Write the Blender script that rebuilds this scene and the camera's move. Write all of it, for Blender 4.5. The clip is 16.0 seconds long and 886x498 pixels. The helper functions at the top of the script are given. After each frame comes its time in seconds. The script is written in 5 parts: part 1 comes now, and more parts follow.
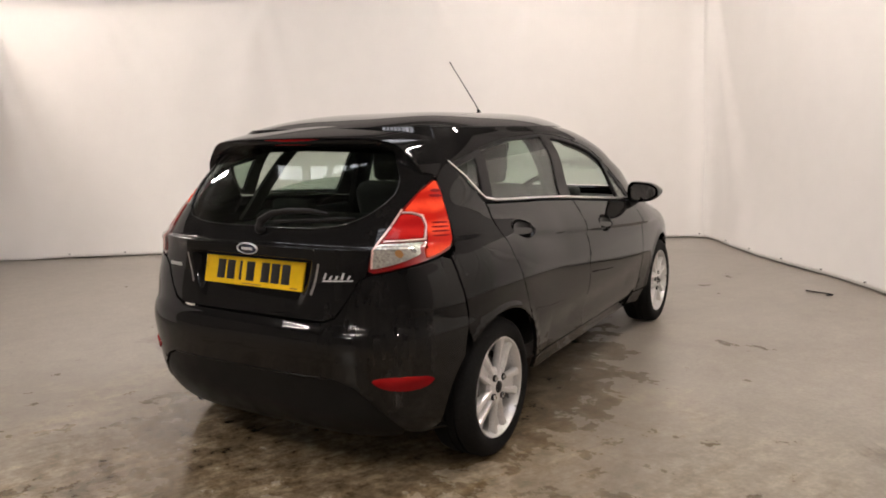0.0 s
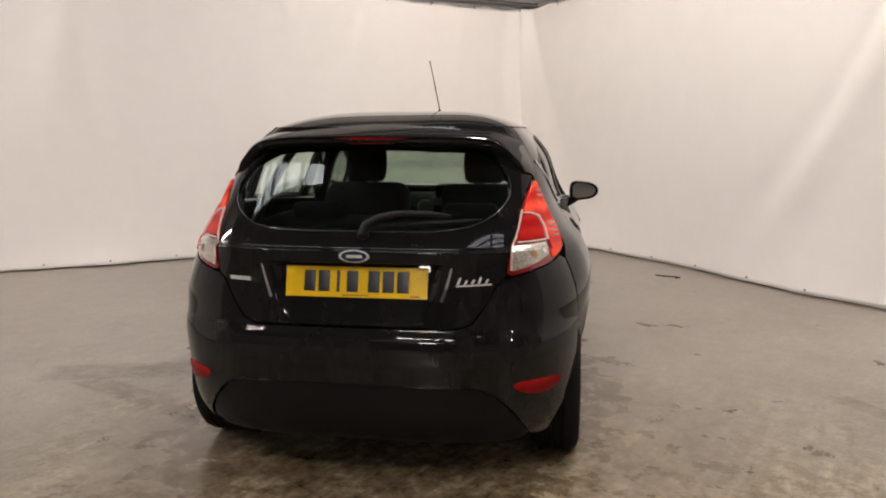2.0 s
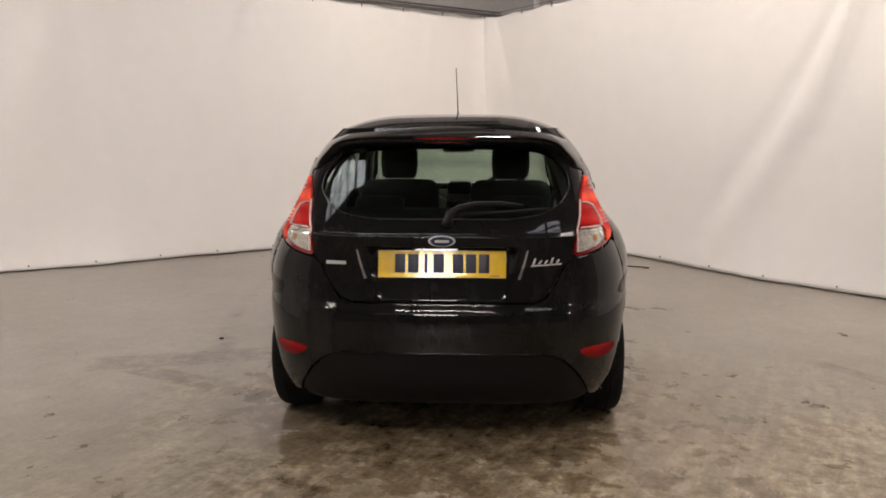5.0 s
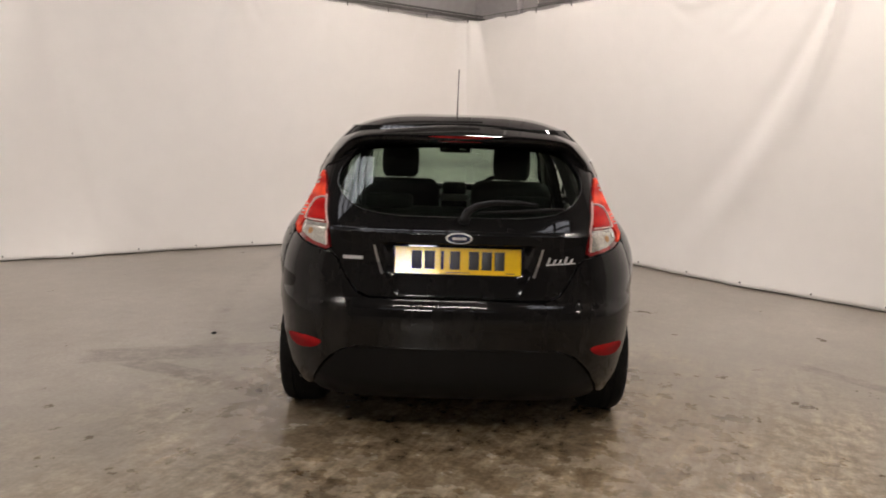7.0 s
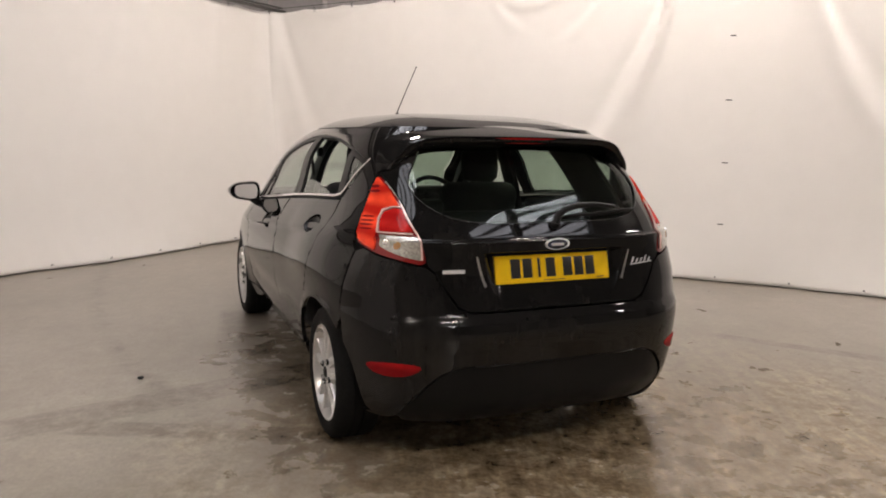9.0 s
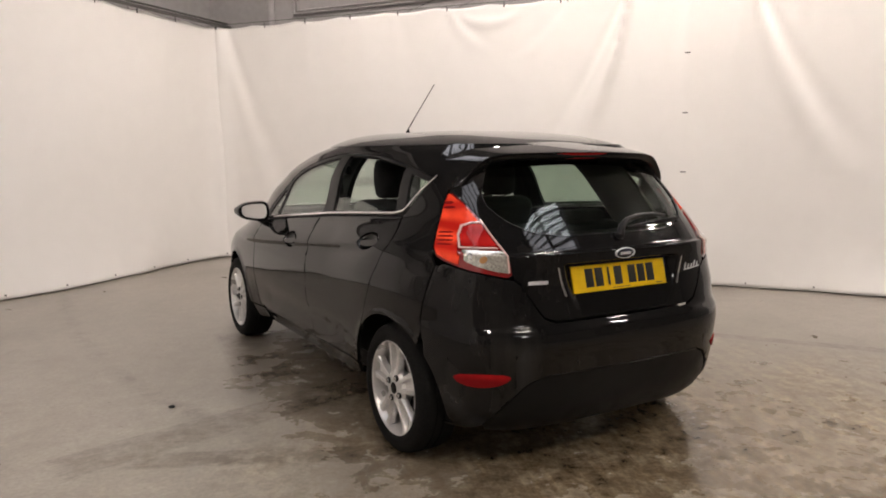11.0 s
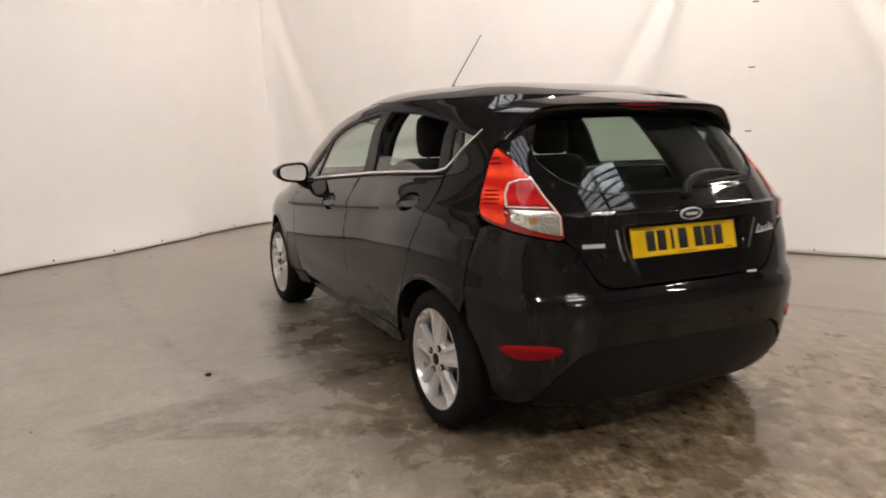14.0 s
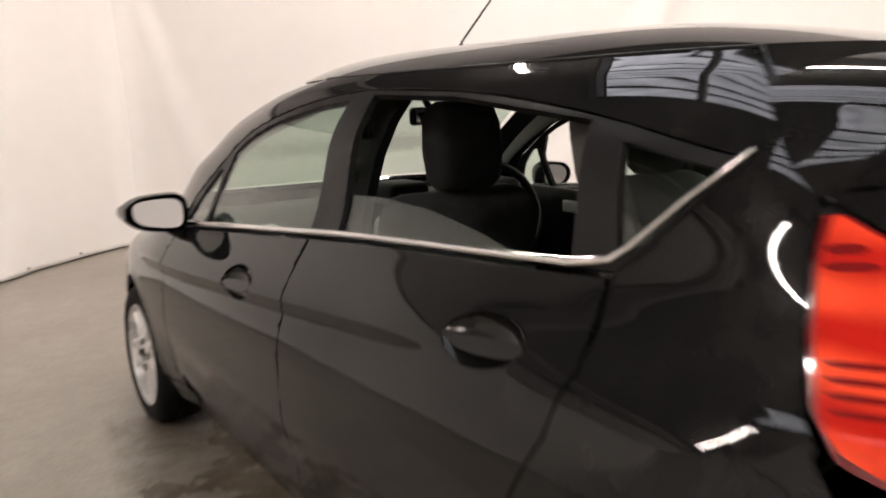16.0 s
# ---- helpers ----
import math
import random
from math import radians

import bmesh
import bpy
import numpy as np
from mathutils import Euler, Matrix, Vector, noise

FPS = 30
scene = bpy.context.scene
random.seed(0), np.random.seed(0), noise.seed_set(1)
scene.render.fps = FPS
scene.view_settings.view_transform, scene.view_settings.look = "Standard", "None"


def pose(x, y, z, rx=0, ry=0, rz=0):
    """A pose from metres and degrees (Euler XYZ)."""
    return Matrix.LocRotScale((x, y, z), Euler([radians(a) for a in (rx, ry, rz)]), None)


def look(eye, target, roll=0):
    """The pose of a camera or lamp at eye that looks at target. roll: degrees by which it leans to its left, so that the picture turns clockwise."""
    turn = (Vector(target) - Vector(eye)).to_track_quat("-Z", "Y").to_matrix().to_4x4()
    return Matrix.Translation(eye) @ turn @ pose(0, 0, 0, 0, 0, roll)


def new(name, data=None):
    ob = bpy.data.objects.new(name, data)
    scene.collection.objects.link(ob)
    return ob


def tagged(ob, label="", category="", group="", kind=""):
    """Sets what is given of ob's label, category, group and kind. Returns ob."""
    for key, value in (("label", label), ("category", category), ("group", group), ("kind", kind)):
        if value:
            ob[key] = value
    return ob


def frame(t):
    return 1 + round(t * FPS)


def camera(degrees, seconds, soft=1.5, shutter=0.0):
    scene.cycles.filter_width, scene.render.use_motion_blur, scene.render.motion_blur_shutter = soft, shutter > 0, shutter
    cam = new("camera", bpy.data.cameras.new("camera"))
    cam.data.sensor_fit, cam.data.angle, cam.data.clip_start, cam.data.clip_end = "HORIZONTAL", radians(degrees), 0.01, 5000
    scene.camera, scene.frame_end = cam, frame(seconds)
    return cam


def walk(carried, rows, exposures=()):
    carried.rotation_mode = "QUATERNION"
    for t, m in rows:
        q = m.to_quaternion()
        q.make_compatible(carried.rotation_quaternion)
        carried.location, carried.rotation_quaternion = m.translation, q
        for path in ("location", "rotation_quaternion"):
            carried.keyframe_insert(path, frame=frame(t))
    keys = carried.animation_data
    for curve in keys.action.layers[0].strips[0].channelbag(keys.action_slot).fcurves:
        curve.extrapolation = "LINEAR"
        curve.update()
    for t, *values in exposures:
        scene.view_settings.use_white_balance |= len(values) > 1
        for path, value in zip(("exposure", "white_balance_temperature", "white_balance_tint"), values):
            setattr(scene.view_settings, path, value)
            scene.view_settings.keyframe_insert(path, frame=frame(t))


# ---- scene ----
from mathutils.geometry import tessellate_polygon as tess

cam = camera(61.5, 16.0, soft=1.8, shutter=0.55)
PATH = [
    (0, (2.122, -2.651, 1.329), (1.111, -0.953, 1.021), -1.1),
    (0.5, (1.86, -2.789, 1.314), (0.976, -1.02, 1.016), -0.2),
    (1, (1.495, -2.876, 1.32), (0.79, -1.03, 1.013), 0.1),
    (1.5, (1.108, -2.981, 1.338), (0.589, -1.083, 0.982), -0.4),
    (2, (0.716, -3.103, 1.335), (0.41, -1.151, 1.024), -0.2),
    (2.5, (0.433, -3.169, 1.34), (0.252, -1.199, 1.047), -0.9),
    (3, (0.23, -3.347, 1.344), (0.111, -1.377, 1.021), -0.2),
    (3.5, (0.175, -3.521, 1.338), (0.067, -1.548, 1.028), 0.5),
    (3.7, (0.18, -3.531, 1.335), (0.053, -1.559, 1.026), -0.1),
    (5.8, (0.126, -3.568, 1.329), (0.063, -1.592, 1.025), 0.1),
    (6, (0.114, -3.555, 1.348), (0.064, -1.581, 1.029), 0.2),
    (6.5, (0.11, -3.576, 1.336), (0.063, -1.601, 1.023), 0.5),
    (7, (-0.062, -3.61, 1.31), (-0.064, -1.632, 1.013), 1.7),
    (7.5, (-0.413, -3.622, 1.317), (-0.235, -1.652, 1.02), 2.0),
    (8, (-0.798, -3.487, 1.309), (-0.425, -1.545, 1.012), 2.8),
    (8.5, (-1.234, -3.382, 1.326), (-0.654, -1.491, 1.029), 2.2),
    (9, (-1.56, -3.098, 1.303), (-0.789, -1.276, 1.012), 0.9),
    (9.5, (-1.894, -2.852, 1.293), (-0.946, -1.116, 0.998), 0.1),
    (9.7, (-2.031, -2.797, 1.316), (-1.028, -1.095, 1.007), 0.1),
    (11.8, (-2.239, -2.907, 1.306), (-1.238, -1.19, 1.085), -0.2),
    (12, (-2.24, -2.914, 1.296), (-1.241, -1.195, 1.077), -0.2),
    (12.5, (-2.235, -2.913, 1.301), (-1.243, -1.191, 1.074), -0.8),
    (13, (-2.229, -2.915, 1.302), (-1.246, -1.19, 1.063), -1.1),
    (13.5, (-2.204, -2.883, 1.291), (-1.248, -1.146, 1.029), -1.1),
    (14, (-2.088, -2.653, 1.254), (-1.206, -0.89, 0.915), -0.7),
    (14.5, (-1.95, -2.25, 1.267), (-1.091, -0.475, 0.932), -0.3),
    (15, (-1.783, -1.713, 1.269), (-0.895, 0.045, 0.919), -0.0),
    (15.5, (-1.686, -1.196, 1.267), (-0.7, 0.505, 0.901), -0.2),
    (16, (-1.492, -0.615, 1.285), (-0.352, 0.982, 0.897), -1.1),
]
walk(cam, [(t, look(eye, target, roll)) for t, eye, target, roll in PATH],
     [(0, 0.05), (1.5, -0.05), (3, -0.15), (7, -0.17), (9, -0.11), (9.6, -0.04), (12, -0.15), (13, -0.15), (14, 0.03), (15, 0.10), (16, 0.28)])

# ---- world and lights ----
world = bpy.data.worlds.new("world")
scene.world = world
world.use_nodes = True
world.node_tree.nodes["Background"].inputs[0].default_value = (0.9, 0.95, 1.0, 1)
world.node_tree.nodes["Background"].inputs[1].default_value = 0.05
SKYLIGHT, TUBE, FLOOD = 8.0, 240.0, 60.0

# room axes: the corner behind the car, U along the right curtain, V along the left curtain
CORNER, U, V = Vector((0.2, 6.86, 0)), Vector((0.6, -0.8, 0)), Vector((-0.8, -0.6, 0))
HALL_U, HALL_V, CURTAIN_TOP, CEILING = 20.0, 16.0, 2.87, 4.8


def room(u, v, z=0.0):
    return CORNER + U * u + V * v + Vector((0, 0, z))


# ---- materials ----
def shader(name, colour=(0.5, 0.5, 0.5), rough=0.5, metal=0.0, coat=0.0, spec=0.5, emit=None, power=0.0):
    mat = bpy.data.materials.new(name)
    mat.use_nodes = True
    p = mat.node_tree.nodes["Principled BSDF"]
    p.inputs["Base Color"].default_value = (*colour, 1)
    p.inputs["Roughness"].default_value = rough
    p.inputs["Metallic"].default_value = metal
    p.inputs["Coat Weight"].default_value = coat
    p.inputs["Coat Roughness"].default_value = 0.03
    p.inputs["Specular IOR Level"].default_value = spec
    if emit:
        p.inputs["Emission Color"].default_value = (*emit, 1)
        p.inputs["Emission Strength"].default_value = power
    return mat, mat.node_tree, p


def link(tree, a, b):
    tree.links.new(a, b)


def node(tree, kind, **values):
    n = tree.nodes.new(kind)
    for key, value in values.items():
        n.inputs[key.replace("_", " ")].default_value = value
    return n


def ramp(tree, source, stops):
    n = tree.nodes.new("ShaderNodeValToRGB")
    while len(n.color_ramp.elements) < len(stops):
        n.color_ramp.elements.new(0.5)
    for e, (at, c) in zip(n.color_ramp.elements, stops):
        e.position, e.color = at, (*c, 1) if len(c) == 3 else c
    link(tree, source, n.inputs[0])
    return n.outputs[0]


def place(tree):
    return tree.nodes.new("ShaderNodeNewGeometry").outputs["Position"]


def grainy(name, colour, rough, amount=0.15, scale=40.0, bump=0.1, metal=0.0, coat=0.0, spec=0.5):
    """A plain surface with fine grain and slow variation."""
    mat, t, p = shader(name, colour, rough, metal, coat, spec)
    pos = t.nodes.new("ShaderNodeTexCoord").outputs["Object"]
    a, b = node(t, "ShaderNodeTexNoise", Scale=scale, Detail=4.0), node(t, "ShaderNodeTexNoise", Scale=scale / 14, Detail=3.0)
    for n in (a, b):
        link(t, pos, n.inputs["Vector"])
    low, high = [tuple(min(1, c * k) for c in colour) for k in (1 - amount, 1 + amount)]
    link(t, ramp(t, a.outputs[0], [(0.3, low), (0.7, high)]), p.inputs["Base Color"])
    link(t, ramp(t, b.outputs[0], [(0.3, (max(0, rough - 0.08),) * 3), (0.7, (min(1, rough + 0.08),) * 3)]), p.inputs["Roughness"])
    if bump:
        bp = node(t, "ShaderNodeBump", Strength=bump, Distance=0.002)
        link(t, a.outputs[0], bp.inputs["Height"])
        link(t, bp.outputs[0], p.inputs["Normal"])
    return mat


def paint_black():
    """Black car paint under lacquer, filmed with dust and dried runs."""
    mat, t, p = shader("paint", (0.004, 0.004, 0.0045), 0.05, 0.0, 0.0, 0.28)
    pos = t.nodes.new("ShaderNodeTexCoord").outputs["Object"]
    n = node(t, "ShaderNodeTexNoise", Scale=3.0, Detail=8.0, Roughness=0.7)
    link(t, pos, n.inputs["Vector"])
    runs = t.nodes.new("ShaderNodeMapping")
    runs.inputs["Scale"].default_value = (14, 14, 1.2)
    link(t, pos, runs.inputs["Vector"])
    r = node(t, "ShaderNodeTexNoise", Scale=1.0, Detail=6.0, Roughness=0.65)
    link(t, runs.outputs[0], r.inputs["Vector"])
    dust = t.nodes.new("ShaderNodeMath")
    dust.operation = "MULTIPLY"
    link(t, n.outputs[0], dust.inputs[0])
    link(t, r.outputs[0], dust.inputs[1])
    link(t, ramp(t, dust.outputs[0], [(0.14, (0.0062, 0.0060, 0.0061)), (0.28, (0.0080, 0.0076, 0.0074)), (0.42, (0.0150, 0.0140, 0.0130))]), p.inputs["Base Color"])
    link(t, ramp(t, dust.outputs[0], [(0.12, (0.015,) * 3), (0.45, (0.055,) * 3)]), p.inputs["Roughness"])
    return mat


def window_glass(name, tint):
    """A thin tinted pane: see-through, with its mirror image stronger at a slant."""
    mat = bpy.data.materials.new(name)
    mat.use_nodes = True
    t = mat.node_tree
    t.nodes.clear()
    out, mix = t.nodes.new("ShaderNodeOutputMaterial"), t.nodes.new("ShaderNodeMixShader")
    clear, gloss = node(t, "ShaderNodeBsdfTransparent", Color=(*tint, 1)), node(t, "ShaderNodeBsdfGlossy", Roughness=0.01)
    lw = t.nodes.new("ShaderNodeLayerWeight")
    power, scale = t.nodes.new("ShaderNodeMath"), t.nodes.new("ShaderNodeMath")
    power.operation, scale.operation = "POWER", "MULTIPLY_ADD"
    power.inputs[1].default_value, scale.inputs[1].default_value, scale.inputs[2].default_value = 4.5, 0.93, 0.045
    link(t, lw.outputs["Facing"], power.inputs[0])
    link(t, power.outputs[0], scale.inputs[0])
    link(t, scale.outputs[0], mix.inputs[0])
    link(t, clear.outputs[0], mix.inputs[1])
    link(t, gloss.outputs[0], mix.inputs[2])
    link(t, mix.outputs[0], out.inputs[0])
    return mat


def concrete_floor():
    """Worn, polished concrete: blotches, damp brown stains, tyre marks and pale scratches."""
    mat, t, p = shader("polished_concrete", (0.2, 0.18, 0.16), 0.3)
    pos = place(t)

    def tex(kind, stretch=None, turn=0.0, **values):
        n = node(t, kind, **values)
        if stretch:
            m = t.nodes.new("ShaderNodeMapping")
            m.inputs["Scale"].default_value = stretch
            m.inputs["Rotation"].default_value = (0, 0, turn)
            link(t, pos, m.inputs["Vector"])
            link(t, m.outputs[0], n.inputs["Vector"])
        else:
            link(t, pos, n.inputs["Vector"])
        return n.outputs[0]

    def times(a, b, amount=1.0):
        m = t.nodes.new("ShaderNodeMixRGB")
        m.blend_type = "MULTIPLY"
        m.inputs[0].default_value = amount
        link(t, a, m.inputs[1])
        link(t, b, m.inputs[2])
        return m.outputs[0]

    def calc(op, a, b):
        m = t.nodes.new("ShaderNodeMath")
        m.operation = op
        for k, v in enumerate((a, b)):
            if isinstance(v, (int, float)):
                m.inputs[k].default_value = v
            elif v is not None:
                link(t, v, m.inputs[k])
        return m.outputs[0]

    big = tex("ShaderNodeTexNoise", Scale=0.42, Detail=5.0, Roughness=0.6, Distortion=0.5)
    mid = tex("ShaderNodeTexNoise", Scale=1.7, Detail=8.0, Roughness=0.6, Distortion=0.2)
    blot = tex("ShaderNodeTexNoise", Scale=4.6, Detail=8.0, Roughness=0.64, Distortion=0.25)
    fine = tex("ShaderNodeTexNoise", Scale=46.0, Detail=5.0, Roughness=0.7)
    scratch = tex("ShaderNodeTexNoise", (1.2, 26.0, 1.0), 0.5, Scale=1.0, Detail=6.0, Roughness=0.7)
    colour = ramp(t, mid, [(0.27, (0.185, 0.163, 0.136)), (0.42, (0.244, 0.224, 0.196)), (0.56, (0.275, 0.256, 0.229)), (0.75, (0.320, 0.302, 0.275))])
    colour = times(colour, ramp(t, big, [(0.33, (0.80, 0.78, 0.75)), (0.52, (1.0, 0.99, 0.98)), (0.7, (1.08, 1.07, 1.06))]))
    colour = times(colour, ramp(t, fine, [(0.3, (0.82, 0.80, 0.77)), (0.7, (1.14, 1.13, 1.11))]))
    colour = times(colour, ramp(t, scratch, [(0.62, (1.0, 1.0, 1.0)), (0.72, (1.14, 1.13, 1.12))]), 0.6)
    mottle = tex("ShaderNodeTexNoise", Scale=12.0, Detail=9.0, Roughness=0.74, Distortion=0.2)
    flake = tex("ShaderNodeTexNoise", Scale=7.5, Detail=10.0, Roughness=0.74, Distortion=0.3)
    colour = times(colour, ramp(t, flake, [(0.36, (0.94, 0.93, 0.91)), (0.50, (1.0, 1.0, 1.0)), (0.60, (1.04, 1.04, 1.03)), (0.70, (1.20, 1.18, 1.15))]))
    # damp: a wet patch under and behind the car that breaks up into brown blotches further out
    sep = t.nodes.new("ShaderNodeSeparateXYZ")
    link(t, pos, sep.inputs[0])

    def reach(cx, cy, rx, ry):
        dx, dy = calc("DIVIDE", calc("SUBTRACT", sep.outputs[0], cx), rx), calc("DIVIDE", calc("SUBTRACT", sep.outputs[1], cy), ry)
        return calc("MINIMUM", calc("SQRT", calc("ADD", calc("MULTIPLY", dx, dx), calc("MULTIPLY", dy, dy)), None), 1.0)

    under = reach(-0.06, 0.95, 1.30, 2.0)
    near = calc("SUBTRACT", 1.0, calc("MULTIPLY", under, under))
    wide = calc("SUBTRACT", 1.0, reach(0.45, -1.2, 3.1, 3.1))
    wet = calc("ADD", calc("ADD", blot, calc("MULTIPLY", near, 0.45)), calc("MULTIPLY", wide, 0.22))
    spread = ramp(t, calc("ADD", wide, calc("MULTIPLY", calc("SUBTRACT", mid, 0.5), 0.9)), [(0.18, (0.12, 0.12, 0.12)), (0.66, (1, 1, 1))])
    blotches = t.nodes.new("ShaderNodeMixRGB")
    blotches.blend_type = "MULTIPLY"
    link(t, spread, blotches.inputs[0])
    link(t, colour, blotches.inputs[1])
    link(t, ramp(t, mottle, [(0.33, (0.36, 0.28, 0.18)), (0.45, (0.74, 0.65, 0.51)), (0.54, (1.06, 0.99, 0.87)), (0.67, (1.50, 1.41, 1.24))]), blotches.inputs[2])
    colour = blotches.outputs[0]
    # pale streaks where tyres have dragged the wet dirt
    drag = t.nodes.new("ShaderNodeMapping")
    drag.vector_type = "TEXTURE"
    drag.inputs["Scale"].default_value = (0.075, 0.42, 1.0)
    drag.inputs["Rotation"].default_value = (0, 0, radians(-24))
    link(t, pos, drag.inputs["Vector"])
    dragged = node(t, "ShaderNodeTexNoise", Scale=1.0, Detail=7.0, Roughness=0.72, Distortion=0.6)
    link(t, drag.outputs[0], dragged.inputs["Vector"])
    streaks = t.nodes.new("ShaderNodeMixRGB")
    streaks.blend_type = "MULTIPLY"
    link(t, spread, streaks.inputs[0])
    link(t, colour, streaks.inputs[1])
    link(t, ramp(t, dragged.outputs[0], [(0.36, (0.70, 0.66, 0.59)), (0.50, (0.96, 0.95, 0.92)), (0.66, (1.38, 1.34, 1.24))]), streaks.inputs[2])
    colour = streaks.outputs[0]
    damp = ramp(t, wet, [(0.66, (0, 0, 0)), (0.76, (0.45, 0.45, 0.45)), (0.89, (1, 1, 1))])
    colour = times(colour, ramp(t, damp, [(0.0, (1, 1, 1)), (0.45, (0.80, 0.76, 0.70)), (1.0, (0.56, 0.52, 0.46))]))
    # tyre marks: arcs swept by cars that turned in the bay
    marks = None
    for cx, cy, radius, wide in ((9.08, 3.74, 10.92, 0.10),):
        dx, dy = calc("SUBTRACT", sep.outputs[0], cx), calc("SUBTRACT", sep.outputs[1], cy)
        r = calc("SQRT", calc("ADD", calc("MULTIPLY", dx, dx), calc("MULTIPLY", dy, dy)), None)
        d = calc("DIVIDE", calc("ABSOLUTE", calc("SUBTRACT", r, radius), None), wide)
        one = calc("MULTIPLY", calc("SUBTRACT", 1.0, calc("MINIMUM", d, 1.0)), ramp(t, mid, [(0.40, (0, 0, 0)), (0.60, (0.40, 0.40, 0.40))]))
        marks = one if marks is None else calc("MAXIMUM", marks, one)
    for x0, y0, x1, y1, wide in ((-0.70, 0.92, -1.98, 0.57, 0.15), (-0.84, 0.00, -1.70, 0.41, 0.09), (-0.45, -1.05, -0.85, -0.75, 0.10), (-0.80, 2.4, -0.95, 1.3, 0.20), (2.2, 0.65, 2.9, -0.35, 0.07)):
        length = math.hypot(x1 - x0, y1 - y0)
        ux, uy = (x1 - x0) / length, (y1 - y0) / length
        dx, dy = calc("SUBTRACT", sep.outputs[0], x0), calc("SUBTRACT", sep.outputs[1], y0)
        along = calc("ADD", calc("MULTIPLY", dx, ux), calc("MULTIPLY", dy, uy))
        aside = calc("SUBTRACT", calc("MULTIPLY", dy, ux), calc("MULTIPLY", dx, uy))
        across = calc("POWER", calc("DIVIDE", calc("ABSOLUTE", aside, None), wide), 3.0)
        tread = calc("MULTIPLY", calc("SINE", calc("MULTIPLY", aside, 230.0), None), 0.25)
        past = calc("DIVIDE", calc("MAXIMUM", calc("SUBTRACT", calc("ABSOLUTE", calc("SUBTRACT", along, length / 2), None), length / 2), 0.0), 0.2)
        one = calc("MULTIPLY", calc("SUBTRACT", 1.0, calc("MINIMUM", calc("MAXIMUM", across, past), 1.0)), calc("ADD", tread, 0.85))
        marks = calc("MAXIMUM", marks, one)
    marks = calc("MULTIPLY", calc("MINIMUM", calc("MULTIPLY", marks, 2.2), 1.0), ramp(t, blot, [(0.34, (0.35, 0.35, 0.35)), (0.56, (1, 1, 1))]))
    colour = times(colour, ramp(t, calc("MULTIPLY", marks, ramp(t, mottle, [(0.38, (1.25, 1.25, 1.25)), (0.62, (0.35, 0.35, 0.35))])), [(0.0, (1, 1, 1)), (1.0, (0.58, 0.55, 0.52))]))
    link(t, colour, p.inputs["Base Color"])
    gloss = calc("SUBTRACT", ramp(t, mid, [(0.3, (0.27,) * 3), (0.7, (0.36,) * 3)]), calc("MULTIPLY", damp, 0.18))
    link(t, gloss, p.inputs["Roughness"])
    bp = node(t, "ShaderNodeBump", Strength=0.07, Distance=0.002)
    link(t, fine, bp.inputs["Height"])
    link(t, bp.outputs[0], p.inputs["Normal"])
    return mat


PAINT = paint_black()
TRIM = grainy("black_plastic", (0.0070, 0.0068, 0.0068), 0.45, 0.25, 200, 0.15, spec=0.14)
FRAME = grainy("satin_black_frame", (0.008, 0.0075, 0.0075), 0.36, 0.15, 120, 0.03, spec=0.22)
BADGE = grainy("badge_silver", (0.62, 0.62, 0.62), 0.38, 0.05, 60, 0.0, 0.3)
CHROME = shader("chrome", (0.78, 0.78, 0.78), 0.09, 1.0)[0]
SILVER = grainy("silver_alloy", (0.64, 0.63, 0.62), 0.34, 0.06, 90, 0.02, 0.6)
RUBBER = grainy("tyre_rubber", (0.0075, 0.0072, 0.0070), 0.75, 0.3, 90, 0.3, spec=0.09)
GLASS = window_glass("side_glass", (0.80, 0.86, 0.82))
REAR_GLASS = window_glass("rear_glass", (0.72, 0.78, 0.73))
LINING = grainy("pillar_lining", (0.045, 0.042, 0.038), 0.6, 0.15, 200, 0.1)
CLOTH = grainy("seat_cloth", (0.010, 0.010, 0.0105), 0.9, 0.3, 300, 0.4)
def lens(name, dark, light, scale):
    """A red lamp lens whose inner ribs and cells show as light and dark bands."""
    mat, t, p = shader(name, light, 0.07, 0, 0.32, 0.0)
    pos = t.nodes.new("ShaderNodeTexCoord").outputs["Object"]
    w = node(t, "ShaderNodeTexWave", Scale=scale, Distortion=2.5, Detail=2.0)
    w.bands_direction = "Z"
    n = node(t, "ShaderNodeTexNoise", Scale=14.0, Detail=3.0)
    m = t.nodes.new("ShaderNodeMath")
    m.operation = "MULTIPLY"
    link(t, pos, w.inputs["Vector"])
    link(t, pos, n.inputs["Vector"])
    link(t, w.outputs[1], m.inputs[0])
    link(t, n.outputs[0], m.inputs[1])
    link(t, ramp(t, m.outputs[0], [(0.05, dark), (0.55, light)]), p.inputs["Base Color"])
    return mat


RED_OUT = lens("orange_red_lens", (0.50, 0.016, 0.010), (0.96, 0.085, 0.032), 4.0)
RED_IN = lens("deep_red_lens", (0.36, 0.010, 0.010), (0.52, 0.020, 0.016), 5.0)
RED_DARK = shader("dark_red_shell", (0.20, 0.007, 0.008), 0.10, 0, 1.0)[0]
REFLECTOR = lens("reflector_red", (0.17, 0.003, 0.005), (0.36, 0.008, 0.010), 3.0)
LENS_EDGE = grainy("clear_lens_edge", (0.84, 0.56, 0.50), 0.16, 0.1, 60, 0.0, 0.2, 0.6)
AMBER = shader("amber_bulb", (0.28, 0.14, 0.05), 0.2, 0, 1.0)[0]
